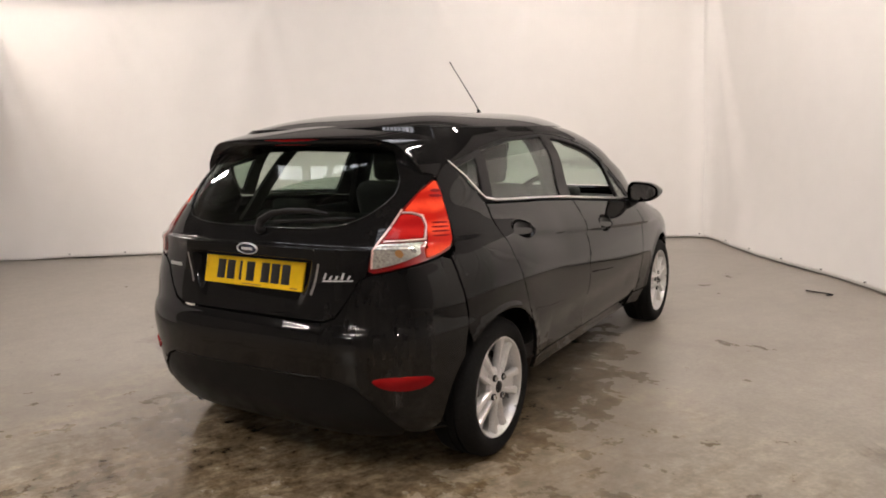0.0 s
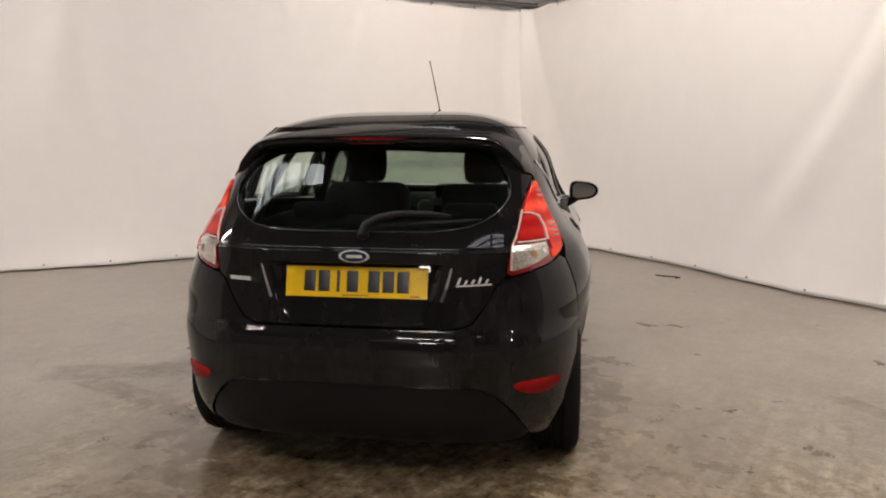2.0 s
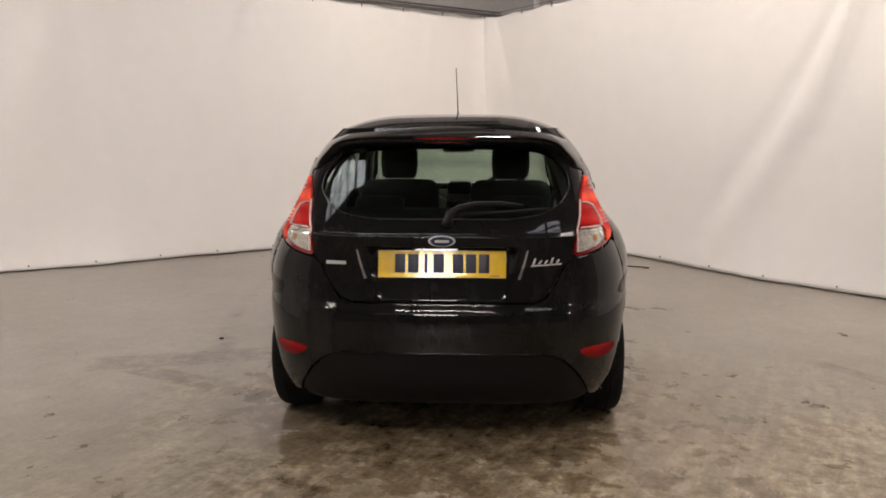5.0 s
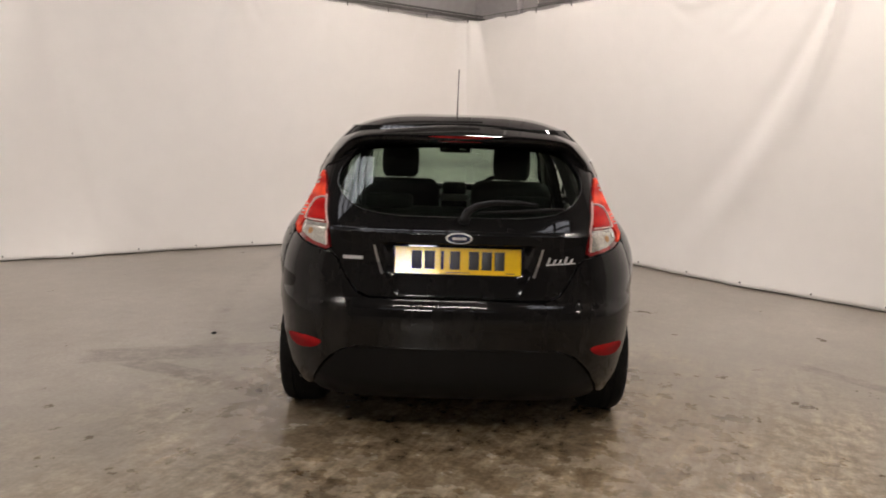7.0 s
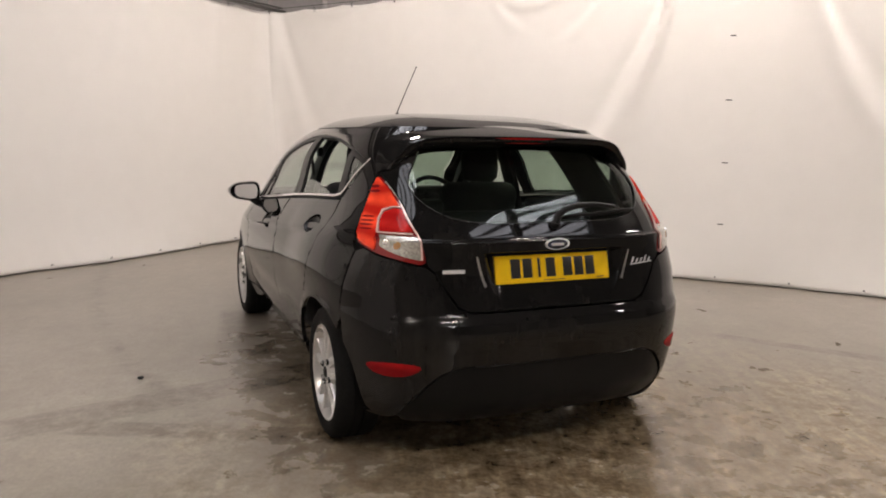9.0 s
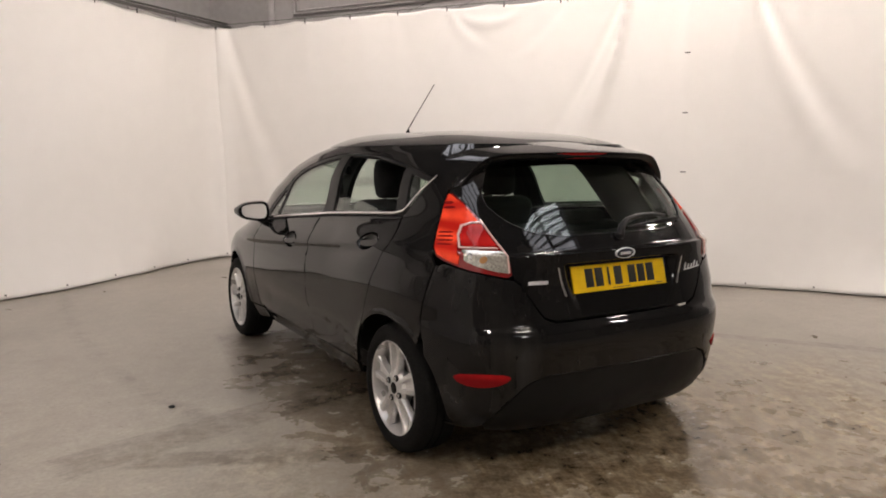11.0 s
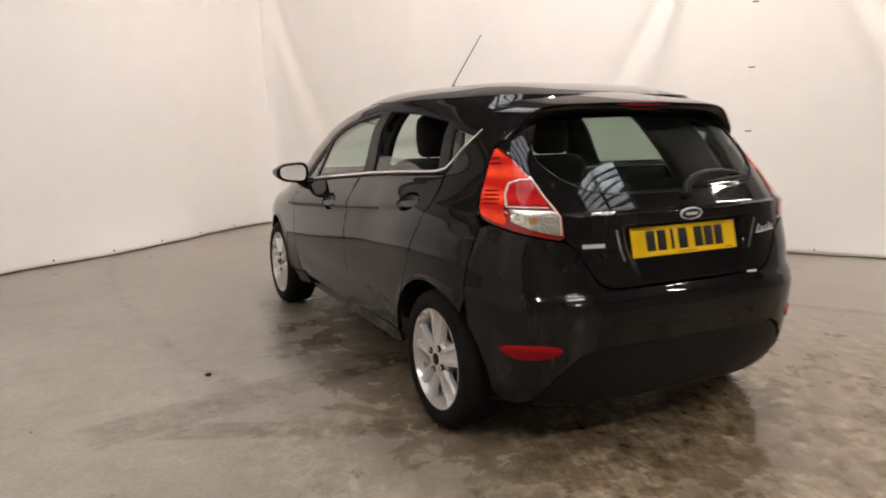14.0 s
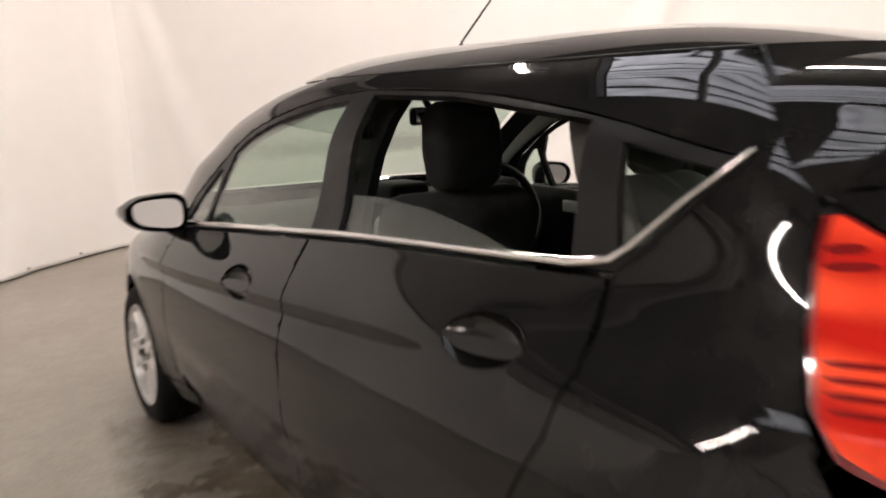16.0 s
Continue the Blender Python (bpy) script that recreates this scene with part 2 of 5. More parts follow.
CLEAR_LENS = grainy("silvered_lens", (0.58, 0.55, 0.49), 0.14, 0.40, 90, 0.5, 0.6, 1.0)
GLASS_EDGE = shader("glass_edge", (0.12, 0.125, 0.125), 0.2, 0.4)[0]
PLATE = grainy("yellow_plate", (0.72, 0.46, 0.012), 0.4, 0.04, 30, 0.0, 0, 0.8, 0.05)
PLATE.node_tree.nodes["Principled BSDF"].inputs["Coat Roughness"].default_value = 0.11
INK = shader("plate_black", (0.012, 0.012, 0.012), 0.35)[0]
BLUE = shader("badge_blue", (0.01, 0.02, 0.06), 0.2, 0, 1.0)[0]
MIRROR = shader("mirror", (0.85, 0.85, 0.85), 0.03, 1.0)[0]
LINER = grainy("grey_headlining", (0.30, 0.29, 0.27), 0.9, 0.1, 200, 0.2)
CONCRETE = concrete_floor()
VINYL = grainy("white_vinyl_sheet", (0.80, 0.775, 0.745), 0.36, 0.012, 5, 0.0)
WALL = grainy("painted_block_wall", (0.34, 0.325, 0.32), 0.8, 0.05, 12, 0.15)
PIPE = grainy("grey_pipe_paint", (0.30, 0.285, 0.28), 0.5, 0.1, 40, 0.05)
WHITE = grainy("white_enamel", (0.75, 0.75, 0.73), 0.4, 0.05, 40, 0.02)
DARK_WALL = grainy("dingy_painted_wall", (0.34, 0.32, 0.30), 0.85, 0.2, 8, 0.3)
ROOF = grainy("dark_roof_lining", (0.07, 0.068, 0.066), 0.8, 0.2, 6, 0.2)
STEEL = grainy("grey_steel", (0.10, 0.095, 0.09), 0.5, 0.2, 40, 0.1, 0.3)


def skylight_sheet():
    """Translucent roof sheet lit from above, streaked with grime."""
    mat, t, p = shader("skylight_sheet", (0.6, 0.62, 0.65), 0.6, emit=(0.94, 0.93, 1.0), power=SKYLIGHT)
    pos = t.nodes.new("ShaderNodeTexCoord").outputs["Object"]
    m = t.nodes.new("ShaderNodeMapping")
    m.inputs["Scale"].default_value = (7, 1.3, 1)
    link(t, pos, m.inputs["Vector"])
    n = node(t, "ShaderNodeTexNoise", Scale=1.0, Detail=6.0, Roughness=0.65)
    link(t, m.outputs[0], n.inputs["Vector"])
    link(t, ramp(t, n.outputs[0], [(0.30, (0.22, 0.22, 0.24)), (0.72, (0.94, 0.93, 1.0))]), p.inputs["Emission Color"])
    return mat


SKY_PANEL = skylight_sheet()
TUBE_GLOW = shader("lit_tube", (0.9, 0.9, 0.9), 0.6, emit=(1.0, 0.88, 0.805), power=TUBE)[0]
LAMP_GLOW = shader("lit_lamp_panel", (0.9, 0.9, 0.9), 0.6, emit=(1.0, 0.95, 0.88), power=FLOOD)[0]


# ---- body surface ----
YC = 0.6


def curve(table):
    """A smooth monotone curve through (x, y) pairs."""
    xs, ys = (np.array(v, float) for v in zip(*table))
    d = np.diff(ys) / np.diff(xs)
    m = np.zeros(len(xs))
    m[0], m[-1] = d[0], d[-1]
    for i in range(1, len(xs) - 1):
        m[i] = 0 if d[i - 1] * d[i] <= 0 else 2 * d[i - 1] * d[i] / (d[i - 1] + d[i])

    def at(x):
        x = np.clip(np.asarray(x, float), xs[0], xs[-1])
        i = np.clip(np.searchsorted(xs, x) - 1, 0, len(xs) - 2)
        h = xs[i + 1] - xs[i]
        t = (x - xs[i]) / h
        return ((1 + 2 * t) * (1 - t) ** 2 * ys[i] + t * (1 - t) ** 2 * h * m[i]
                + t * t * (3 - 2 * t) * ys[i + 1] + t * t * (t - 1) * h * m[i + 1])
    return at


# half width, rear end, front end and squareness of the plan outline, by height
HALF = curve([(0.16, 0.77), (0.22, 0.80), (0.30, 0.822), (0.45, 0.839), (0.60, 0.846), (0.70, 0.847), (0.75, 0.842), (0.80, 0.828), (0.85, 0.806), (0.91, 0.776),
              (0.99, 0.735), (1.05, 0.706), (1.16, 0.672), (1.215, 0.650), (1.315, 0.577), (1.36, 0.53)])
REAR = curve([(0.16, -0.48), (0.22, -0.55), (0.30, -0.595), (0.38, -0.612), (0.46, -0.622), (0.56, -0.632), (0.605, -0.625),
              (0.645, -0.60), (0.72, -0.588), (0.80, -0.577), (0.88, -0.577), (0.9155, -0.5765), (0.9185, -0.5735), (0.9208, -0.5640), (0.923, -0.5565), (0.926, -0.5506), (0.933, -0.5442), (0.937, -0.54078), (0.945, -0.53394), (0.98, -0.50402), (0.986, -0.49889), (1.05, -0.44417),
              (1.16, -0.345), (1.28, -0.229), (1.36, -0.13)])
FRONT = curve([(0.16, 3.10), (0.22, 3.20), (0.30, 3.26), (0.50, 3.29), (0.62, 3.25), (0.72, 3.10), (0.80, 2.85), (0.88, 2.59),
               (0.95, 2.42), (1.05, 2.37), (1.16, 2.14), (1.28, 1.968), (1.36, 1.83)])
NREAR = curve([(0.16, 4.2), (0.85, 4.2), (1.0, 4.7), (1.36, 5.2)])
NFRONT = curve([(0.16, 5.0), (0.80, 5.0), (0.95, 6.0), (1.16, 6.0), (1.28, 4.6), (1.36, 3.2)])


def outline(u, z):
    """A point of the plan outline at height z: u runs 0 at the tail, 1 at the flank, 2 at the nose."""
    w = np.where(u <= 1, u, 2 - u)
    ang = np.pi / 2 * (3 * w * w - 2 * w ** 3)
    n = np.where(u <= 1, NREAR(z), NFRONT(z))
    x = HALF(z) * np.sin(ang) ** (2 / n)
    c = np.clip(np.cos(ang), 0, 1) ** (2 / n)
    return x, np.where(u <= 1, YC - (YC - REAR(z)) * c, YC + (FRONT(z) - YC) * c)


_U = np.linspace(0, 2, 8001)
_X, _Y = outline(_U, np.full(8001, 0.75))
_S = np.concatenate([[0], np.cumsum(np.hypot(np.diff(_X), np.diff(_Y)))])


def skin(s, z):
    """Points of the body: s metres round the waist from the middle of the tail (left positive), at height z."""
    s, z = np.asarray(s, float), np.asarray(z, float)
    x, y = outline(np.interp(np.abs(s), _S, _U), z)
    return np.stack([-np.sign(s) * x, y, z + 0 * x], -1)


def skin_off(s, z, off):
    """Points off metres outside the body, with their outward normals."""
    e = 2e-3
    a, b = skin(s + e, z) - skin(s - e, z), skin(s, z + e) - skin(s, z - e)
    n = np.cross(b, a)
    n /= np.linalg.norm(n, axis=-1, keepdims=True) + 1e-12
    return skin(s, z) + n * np.asarray(off)[..., None], n


def sy(y, z):
    """The place (s, z) on the left flank that has this y."""
    f = (YC - y) / (YC - REAR(z)) if y < YC else (y - YC) / (FRONT(z) - YC)
    n = NREAR(z) if y < YC else NFRONT(z)
    ang = math.acos(min(1, float(f)) ** (float(n) / 2))
    w = np.interp(ang, np.pi / 2 * (3 * _U ** 2 - 2 * _U ** 3)[:4001], _U[:4001])
    return float(np.interp(w if y < YC else 2 - w, _U, _S)), z


def sx(x, z):
    """The place (s, z) on the tail that is x metres from the middle (left positive)."""
    ang = math.asin(min(1, abs(x) / float(HALF(z))) ** (float(NREAR(z)) / 2))
    w = np.interp(ang, np.pi / 2 * (3 * _U ** 2 - 2 * _U ** 3)[:4001], _U[:4001])
    return math.copysign(float(np.interp(w, _U, _S)), x), z


# ---- builders ----
def mesh_object(name, verts, faces, mat, parent=None, label="", normals=None, smooth=False):
    me = bpy.data.meshes.new(name)
    me.from_pydata([tuple(v) for v in verts], [], faces)
    me.materials.append(mat)
    me.update()
    if normals is not None:
        me.polygons.foreach_set("use_smooth", [True] * len(me.polygons))
        me.normals_split_custom_set_from_vertices([tuple(n) for n in normals])
    elif smooth:
        me.polygons.foreach_set("use_smooth", [True] * len(me.polygons))
        me.set_sharp_from_angle(angle=radians(smooth if smooth is not True else 40))
    ob = new(name, me)
    ob.parent = parent
    return tagged(ob, label)


def part(name, bm, mat, parent=None, label="", smooth=40):
    me = bpy.data.meshes.new(name)
    bm.to_mesh(me)
    bm.free()
    me.materials.append(mat)
    if smooth:
        me.polygons.foreach_set("use_smooth", [True] * len(me.polygons))
        me.set_sharp_from_angle(angle=radians(smooth))
    ob = new(name, me)
    ob.parent = parent
    return tagged(ob, label)


def empty(name, label, category, group="", at=(0, 0, 0)):
    ob = new(name)
    ob.location = at
    return tagged(ob, label, category, group)


def box(bm, lo, hi, bevel=0.0, m=None):
    """Adds a box, its edges rounded, to bm."""
    out = bmesh.ops.create_cube(bm, size=1)
    vs = out["verts"]
    for v in vs:
        v.co = Vector([l + (h - l) * (c + 0.5) for l, h, c in zip(lo, hi, v.co)])
    if bevel:
        es = {e for v in vs for e in v.link_edges}
        r = bmesh.ops.bevel(bm, geom=list(es), offset=bevel, segments=3, affect="EDGES", profile=0.5)
        vs = list({v for f in r["faces"] for v in f.verts} | {v for v in vs if v.is_valid})
    if m:
        bmesh.ops.transform(bm, matrix=m, verts=vs)
    return vs


def rounded(pts, k=2, keep=()):
    """Cuts the corners of a closed outline, k times, but for those kept."""
    for _ in range(k):
        out = []
        for i, p in enumerate(pts):
            a, b = pts[i - 1], pts[(i + 1) % len(pts)]
            if any(abs(p[0] - q[0]) + abs(p[1] - q[1]) < 1e-6 for q in keep):
                out.append(p)
            else:
                out += [tuple(0.25 * x + 0.75 * y for x, y in zip(a, p)), tuple(0.25 * x + 0.75 * y for x, y in zip(b, p))]
        pts = out
    return pts


def dense(pts, step=0.03):
    out = []
    for i, a in enumerate(pts):
        b = pts[(i + 1) % len(pts)]
        n = max(1, int(math.hypot(b[0] - a[0], b[1] - a[1]) / step))
        out += [(a[0] + (b[0] - a[0]) * j / n, a[1] + (b[1] - a[1]) * j / n) for j in range(n)]
    return out


def flank(pts, step=0.03, k=0):
    """An outline in (y, z) on the left flank, as places on the skin."""
    pts = rounded(pts, k) if k else pts
    return [sy(y, z) for y, z in dense(pts, step)]


def tail(pts, step=0.03, k=0):
    """An outline in (x, z) on the tail, left positive, as places on the skin."""
    pts = rounded(pts, k) if k else pts
    return [sx(x, z) for x, z in dense(pts, step)]


def patch(name, outline_pts, mat, parent=None, label="", holes=(), side=1, off=0.0, thick=0.02, grid=0.045, relief=None, edge=0.003, rise=None):
    """A panel of the body: an outline on the skin, filled, laid on the skin, with thickness and softened edges. side -1 gives the right-hand one."""
    loops = [outline_pts, *holes]
    flat = [p for loop in loops for p in loop]
    tris = tess([[Vector((a, b, 0)) for a, b in loop] for loop in loops])
    bm = bmesh.new()
    vs = [bm.verts.new((a, b, 0)) for a, b in flat]
    for tri in tris:
        if len(set(tri)) == 3:
            try:
                bm.faces.new([vs[i] for i in tri])
            except ValueError:
                pass
    ss, zs = [p[0] for p in flat], [p[1] for p in flat]
    for axis, lo, hi in ((0, min(ss), max(ss)), (1, min(zs), max(zs))):
        g = grid if axis == 0 else rise or grid * 0.7
        for i in range(math.floor(lo / g) + 1, math.ceil(hi / g)):
            no = (1, 0, 0) if axis == 0 else (0, 1, 0)
            bmesh.ops.bisect_plane(bm, geom=bm.verts[:] + bm.edges[:] + bm.faces[:], dist=1e-6, plane_co=Vector(no) * (i * g), plane_no=no)
    bmesh.ops.remove_doubles(bm, verts=bm.verts[:], dist=1e-5)
    bm.verts.index_update()
    s = np.array([v.co.x for v in bm.verts]) * side
    z = np.array([v.co.y for v in bm.verts])
    faces = [[v.index for v in f.verts] for f in bm.faces]
    rims = [(e.verts[0].index, e.verts[1].index) for e in bm.edges if len(e.link_faces) == 1]
    border = {i for r in rims for i in r}
    bm.free()
    extra = relief(s, z) if relief else 0
    outer, n = skin_off(s, z, off + extra)
    if relief:
        e = 0.002
        a = skin_off(s + e, z, off + relief(s + e, z))[0] - skin_off(s - e, z, off + relief(s - e, z))[0]
        b = skin_off(s, z + e, off + relief(s, z + e))[0] - skin_off(s, z - e, off + relief(s, z - e))[0]
        n2 = np.cross(b, a)
        n = n2 / (np.linalg.norm(n2, axis=-1, keepdims=True) + 1e-12)
    inner = outer - n * thick
    drop = outer.copy()
    for i in border:
        drop[i] = outer[i] - n[i] * edge
    count = len(outer)
    verts, normals = [*drop, *inner], [*n, *(-n)]
    out_faces = []
    for f in faces:
        p = drop[f]
        nn = np.cross(p[1] - p[0], p[2] - p[0])
        if nn @ n[f[0]] < 0:
            f = f[::-1]
        out_faces.append(f)
    faces = out_faces + [[i + count for i in f[::-1]] for f in out_faces]
    for a, b in rims:
        q = [drop[a], drop[b], inner[b], inner[a]]
        fn = np.cross(q[1] - q[0], q[2] - q[0])
        fn = fn / (np.linalg.norm(fn) + 1e-12)
        k = len(verts)
        verts += q
        normals += [fn] * 4
        faces.append([k, k + 1, k + 2, k + 3])
    return mesh_object(name, verts, faces, mat, parent, label, normals)


def strip(name, mat, rail, parent=None, label=""):
    """A loft: rows of points, joined in order, smooth."""
    rows, n = len(rail), len(rail[0])
    verts = [p for r in rail for p in r]
    faces = [[i * n + j, i * n + j + 1, (i + 1) * n + j + 1, (i + 1) * n + j] for i in range(rows - 1) for j in range(n - 1)]
    return mesh_object(name, verts, faces, mat, parent, label, smooth=35)


# ---- the room ----
def slab(name, corners, thick, mat, label, category, kind="structure"):
    """A flat piece of the setting: four corners, thickened to the back."""
    a, b, c, d = [Vector(p) for p in corners]
    n = (b - a).cross(d - a).normalized() * thick
    vs = [a, b, c, d, a - n, b - n, c - n, d - n]
    fs = [[0, 1, 2, 3], [7, 6, 5, 4], [0, 4, 5, 1], [1, 5, 6, 2], [2, 6, 7, 3], [3, 7, 4, 0]]
    return tagged(mesh_object(name, vs, fs, mat), label, category, kind=kind)


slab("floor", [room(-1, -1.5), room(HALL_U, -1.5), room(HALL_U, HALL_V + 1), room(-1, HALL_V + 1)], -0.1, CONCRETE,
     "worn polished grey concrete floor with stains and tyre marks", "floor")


def curtain(name, start, along, length, facing, top, label, seed, ripple, pulls=(), swags=()):
    """A hung vinyl sheet: slack folds that run from its hooks, swags between the hooks and a flared foot. pulls: ridges (from along, up, to along, up, width, depth); swags: slack bows (from, to, up, drop, depth)."""
    nu, nz = int(length / 0.04), 80
    rng = random.Random(seed)
    soft = [(rng.uniform(0, length), rng.uniform(-0.6, 0.6), rng.uniform(0.10, 0.30), rng.uniform(-0.02, 0.03)) for _ in range(int(length * 1.2))]
    verts, faces = [], []
    for k in range(nz + 1):
        h = k / nz
        for i in range(nu + 1):
            d = length * i / nu
            z = top * h
            w = ripple(d, h)
            for at, lean, wide, deep in soft:
                w += deep * math.exp(-((d - at - lean * (1 - h)) / wide) ** 2) * (0.3 + 0.7 * h)
            for a0, z0, a1, z1, wide, deep in pulls:
                c = (z0 - z) / (z0 - z1)
                if c < -0.02 or c > 1.0:
                    continue
                c = max(0.0, c)
                lean = math.copysign(1, a1 - a0)
                x = (d - a0 - (a1 - a0) * c ** 1.35) * lean / (wide * (0.30 + 1.5 * c))
                if abs(x) < 5:
                    w += deep * (math.exp(-x * x) - 0.55 * math.exp(-(x - 1.7) ** 2)) * (1 - c) ** 0.6
            for a0, a1, z0, drop, deep in swags:
                x = 2 * (d - a0) / (a1 - a0) - 1
                if abs(x) < 1:
                    w += deep * (1 - x * x) * math.exp(-((z - z0 + drop * (1 - x * x)) / 0.05) ** 2)
            w += 0.03 * noise.noise(Vector((d * 0.8, h * 1.6, seed))) + 0.005 * noise.noise(Vector((d * 2.2, h * 2.5, seed + 7)))
            w += 0.10 * (1 - h) ** 9 * (0.6 + 0.4 * math.sin(d * 2.1 + seed)) + 0.05 * (1 - h) ** 5 * max(0, noise.noise(Vector((d * 1.7, h * 4, seed + 3)))) + 0.006 * math.sin(d * 9.0) * (1 - h) ** 6
            sag = 0.022 * math.sin(math.pi * ((d + 0.07) / HOOK_STEP % 1)) * max(0, (h - 0.9) / 0.1)
            verts.append(start + along * d + facing * w + Vector((0, 0, z - sag + 0.012)))
    n = nu + 1
    for k in range(nz):
        for i in range(nu):
            faces.append([k * n + i, k * n + i + 1, (k + 1) * n + i + 1, (k + 1) * n + i])
    ob = tagged(mesh_object(name, verts, faces, VINYL, smooth=60), label, "curtain", kind="structure")
    thick = ob.modifiers.new("thickness", "SOLIDIFY")
    thick.thickness, thick.offset = 0.003, 0
    # hooks at the top edge, eyelets with ties at the foot
    steps = int(length / HOOK_STEP)
    for q in range(steps):
        d = 0.11 + HOOK_STEP * q
        i = min(nu, int(d / length * nu))
        top_at, foot = verts[nz * n + i], verts[n + i]
        bm = bmesh.new()
        box(bm, (-0.006, -0.006, -0.025), (0.006, 0.006, 0.035), 0.002, Matrix.Translation(top_at + facing * 0.008))
        part("hook", bm, STEEL, ob)
        bm = bmesh.new()
        bmesh.ops.create_cone(bm, cap_ends=True, segments=10, radius1=0.009, radius2=0.007, depth=0.012, matrix=Matrix.Translation(foot + facing * 0.006) @ facing.to_track_quat("Z", "Y").to_matrix().to_4x4())
        part("eyelet", bm, STEEL, ob)
    return ob


HOOK_STEP = 0.618


def bend(d):
    return 0.10 * math.exp(-(d / 0.14) ** 2)


curtain("curtain_left", room(0, 0), V, 8.26, U, CURTAIN_TOP, "white vinyl sheet hung over the wall, softly creased", 3,
        lambda d, h: bend(d) + 0.06 * math.sin(d * 0.8 - 0.6),
        ((0.9, 2.85, 1.2, 0.4, 0.16, 0.008), (2.2, 2.7, 3.3, 0.05, 0.18, 0.010), (3.25, 2.86, 3.15, 2.45, 0.05, 0.020), (3.3, 2.86, 4.8, 0.05, 0.20, 0.014), (5.2, 2.86, 6.3, 0.2, 0.20, 0.010),
         (6.85, 2.86, 6.70, 2.45, 0.05, 0.024), (6.9, 2.5, 5.9, 0.1, 0.18, 0.008), (8.1, 2.6, 7.75, 0.1, 0.10, 0.05)))
curtain("curtain_right", room(0, 0), U, 10.0, V, CURTAIN_TOP, "white vinyl sheet hung over the wall with slack folds", 5,
        lambda d, h: bend(d) + 0.06 * math.sin(d * 0.75 - 1.0),
        ((0.10, 2.84, 1.05, 0.05, 0.14, 0.034), (0.06, 2.84, 0.50, 0.10, 0.09, 0.014), (1.3, 2.85, 1.7, 0.6, 0.14, 0.006), (2.5, 2.85, 3.1, 0.5, 0.14, 0.006),
         (3.21, 2.84, 3.50, 2.40, 0.06, 0.018), (4.47, 2.84, 4.10, 2.30, 0.06, 0.022),
         (5.08, 2.85, 3.75, 0.05, 0.13, 0.070), (5.08, 2.85, 4.66, 1.30, 0.05, 0.045), (5.64, 2.84, 5.58, 0.3, 0.10, 0.012), (6.25, 2.85, 7.05, 1.1, 0.10, 0.045), (6.75, 2.85, 6.55, 1.6, 0.10, 0.012), (7.6, 2.85, 8.2, 0.8, 0.12, 0.03)),
        ((3.21, 4.05, 2.84, 0.17, 0.022), (0.73, 1.35, 2.86, 0.08, 0.006), (1.97, 2.59, 2.86, 0.08, 0.006), (5.08, 5.70, 2.86, 0.10, 0.008)))
curtain("curtain_return", room(0.05, 8.28), U, 5.0, -V, CURTAIN_TOP, "white vinyl sheet that closes the bay round the corner", 9, lambda d, h: 0.02 * math.sin(d * 1.1),
        ((0.5, 2.85, 0.8, 0.3, 0.12, 0.03),))
H = CEILING
slab("wall_left", [room(-0.45, -0.65), room(-0.45, HALL_V), room(-0.45, HALL_V, H), room(-0.45, -0.65, H)], -0.2, WALL, "grey painted block wall above the sheeting", "wall")
slab("wall_right", [room(HALL_U, -0.45), room(-0.65, -0.45), room(-0.65, -0.45, H), room(HALL_U, -0.45, H)], -0.2, WALL, "grey painted block wall above the sheeting", "wall")
slab("wall_side", [room(-0.4, HALL_V - 0.3), room(HALL_U, HALL_V - 0.3), room(HALL_U, HALL_V - 0.3, H), room(-0.4, HALL_V - 0.3, H)], 0.2, DARK_WALL, "grey painted block wall", "wall")
slab("wall_back", [room(HALL_U - 0.2, HALL_V), room(HALL_U - 0.2, -0.4), room(HALL_U - 0.2, -0.4, H), room(HALL_U - 0.2, HALL_V, H)], 0.2, DARK_WALL, "grey painted block wall at the open end", "wall")
slab("ceiling", [room(-0.65, -0.65, H), room(-0.65, HALL_V, H), room(HALL_U, HALL_V, H), room(HALL_U, -0.65, H)], -0.2, ROOF, "dark roof lining of the hall", "ceiling")


# cleats along the seam of the right-hand sheet
for z in (2.27, 1.70, 1.13, 0.56):
    bm = bmesh.new()
    box(bm, (-0.026, -0.006, -0.0055), (0.026, 0.006, 0.0055), 0.002, Matrix.Translation(room(5.665, 0.10, z)) @ Matrix.Rotation(math.atan2(U.y, U.x), 4, "Z"))
    tagged(part("cleat", bm, STEEL), "small dark cleat on the seam of the sheet", "cleat", "seam cleats")


def pipe(name, pts, r, mat, label):
    bm = bmesh.new()
    for a, b in zip(pts, pts[1:]):
        a, b = Vector(a), Vector(b)
        bmesh.ops.create_cone(bm, cap_ends=True, segments=12, radius1=r, radius2=r, depth=(b - a).length + r, matrix=Matrix.Translation((a + b) / 2) @ (b - a).to_track_quat("Z", "Y").to_matrix().to_4x4())
    return tagged(part(name, bm, mat), label, "pipe", kind="structure")


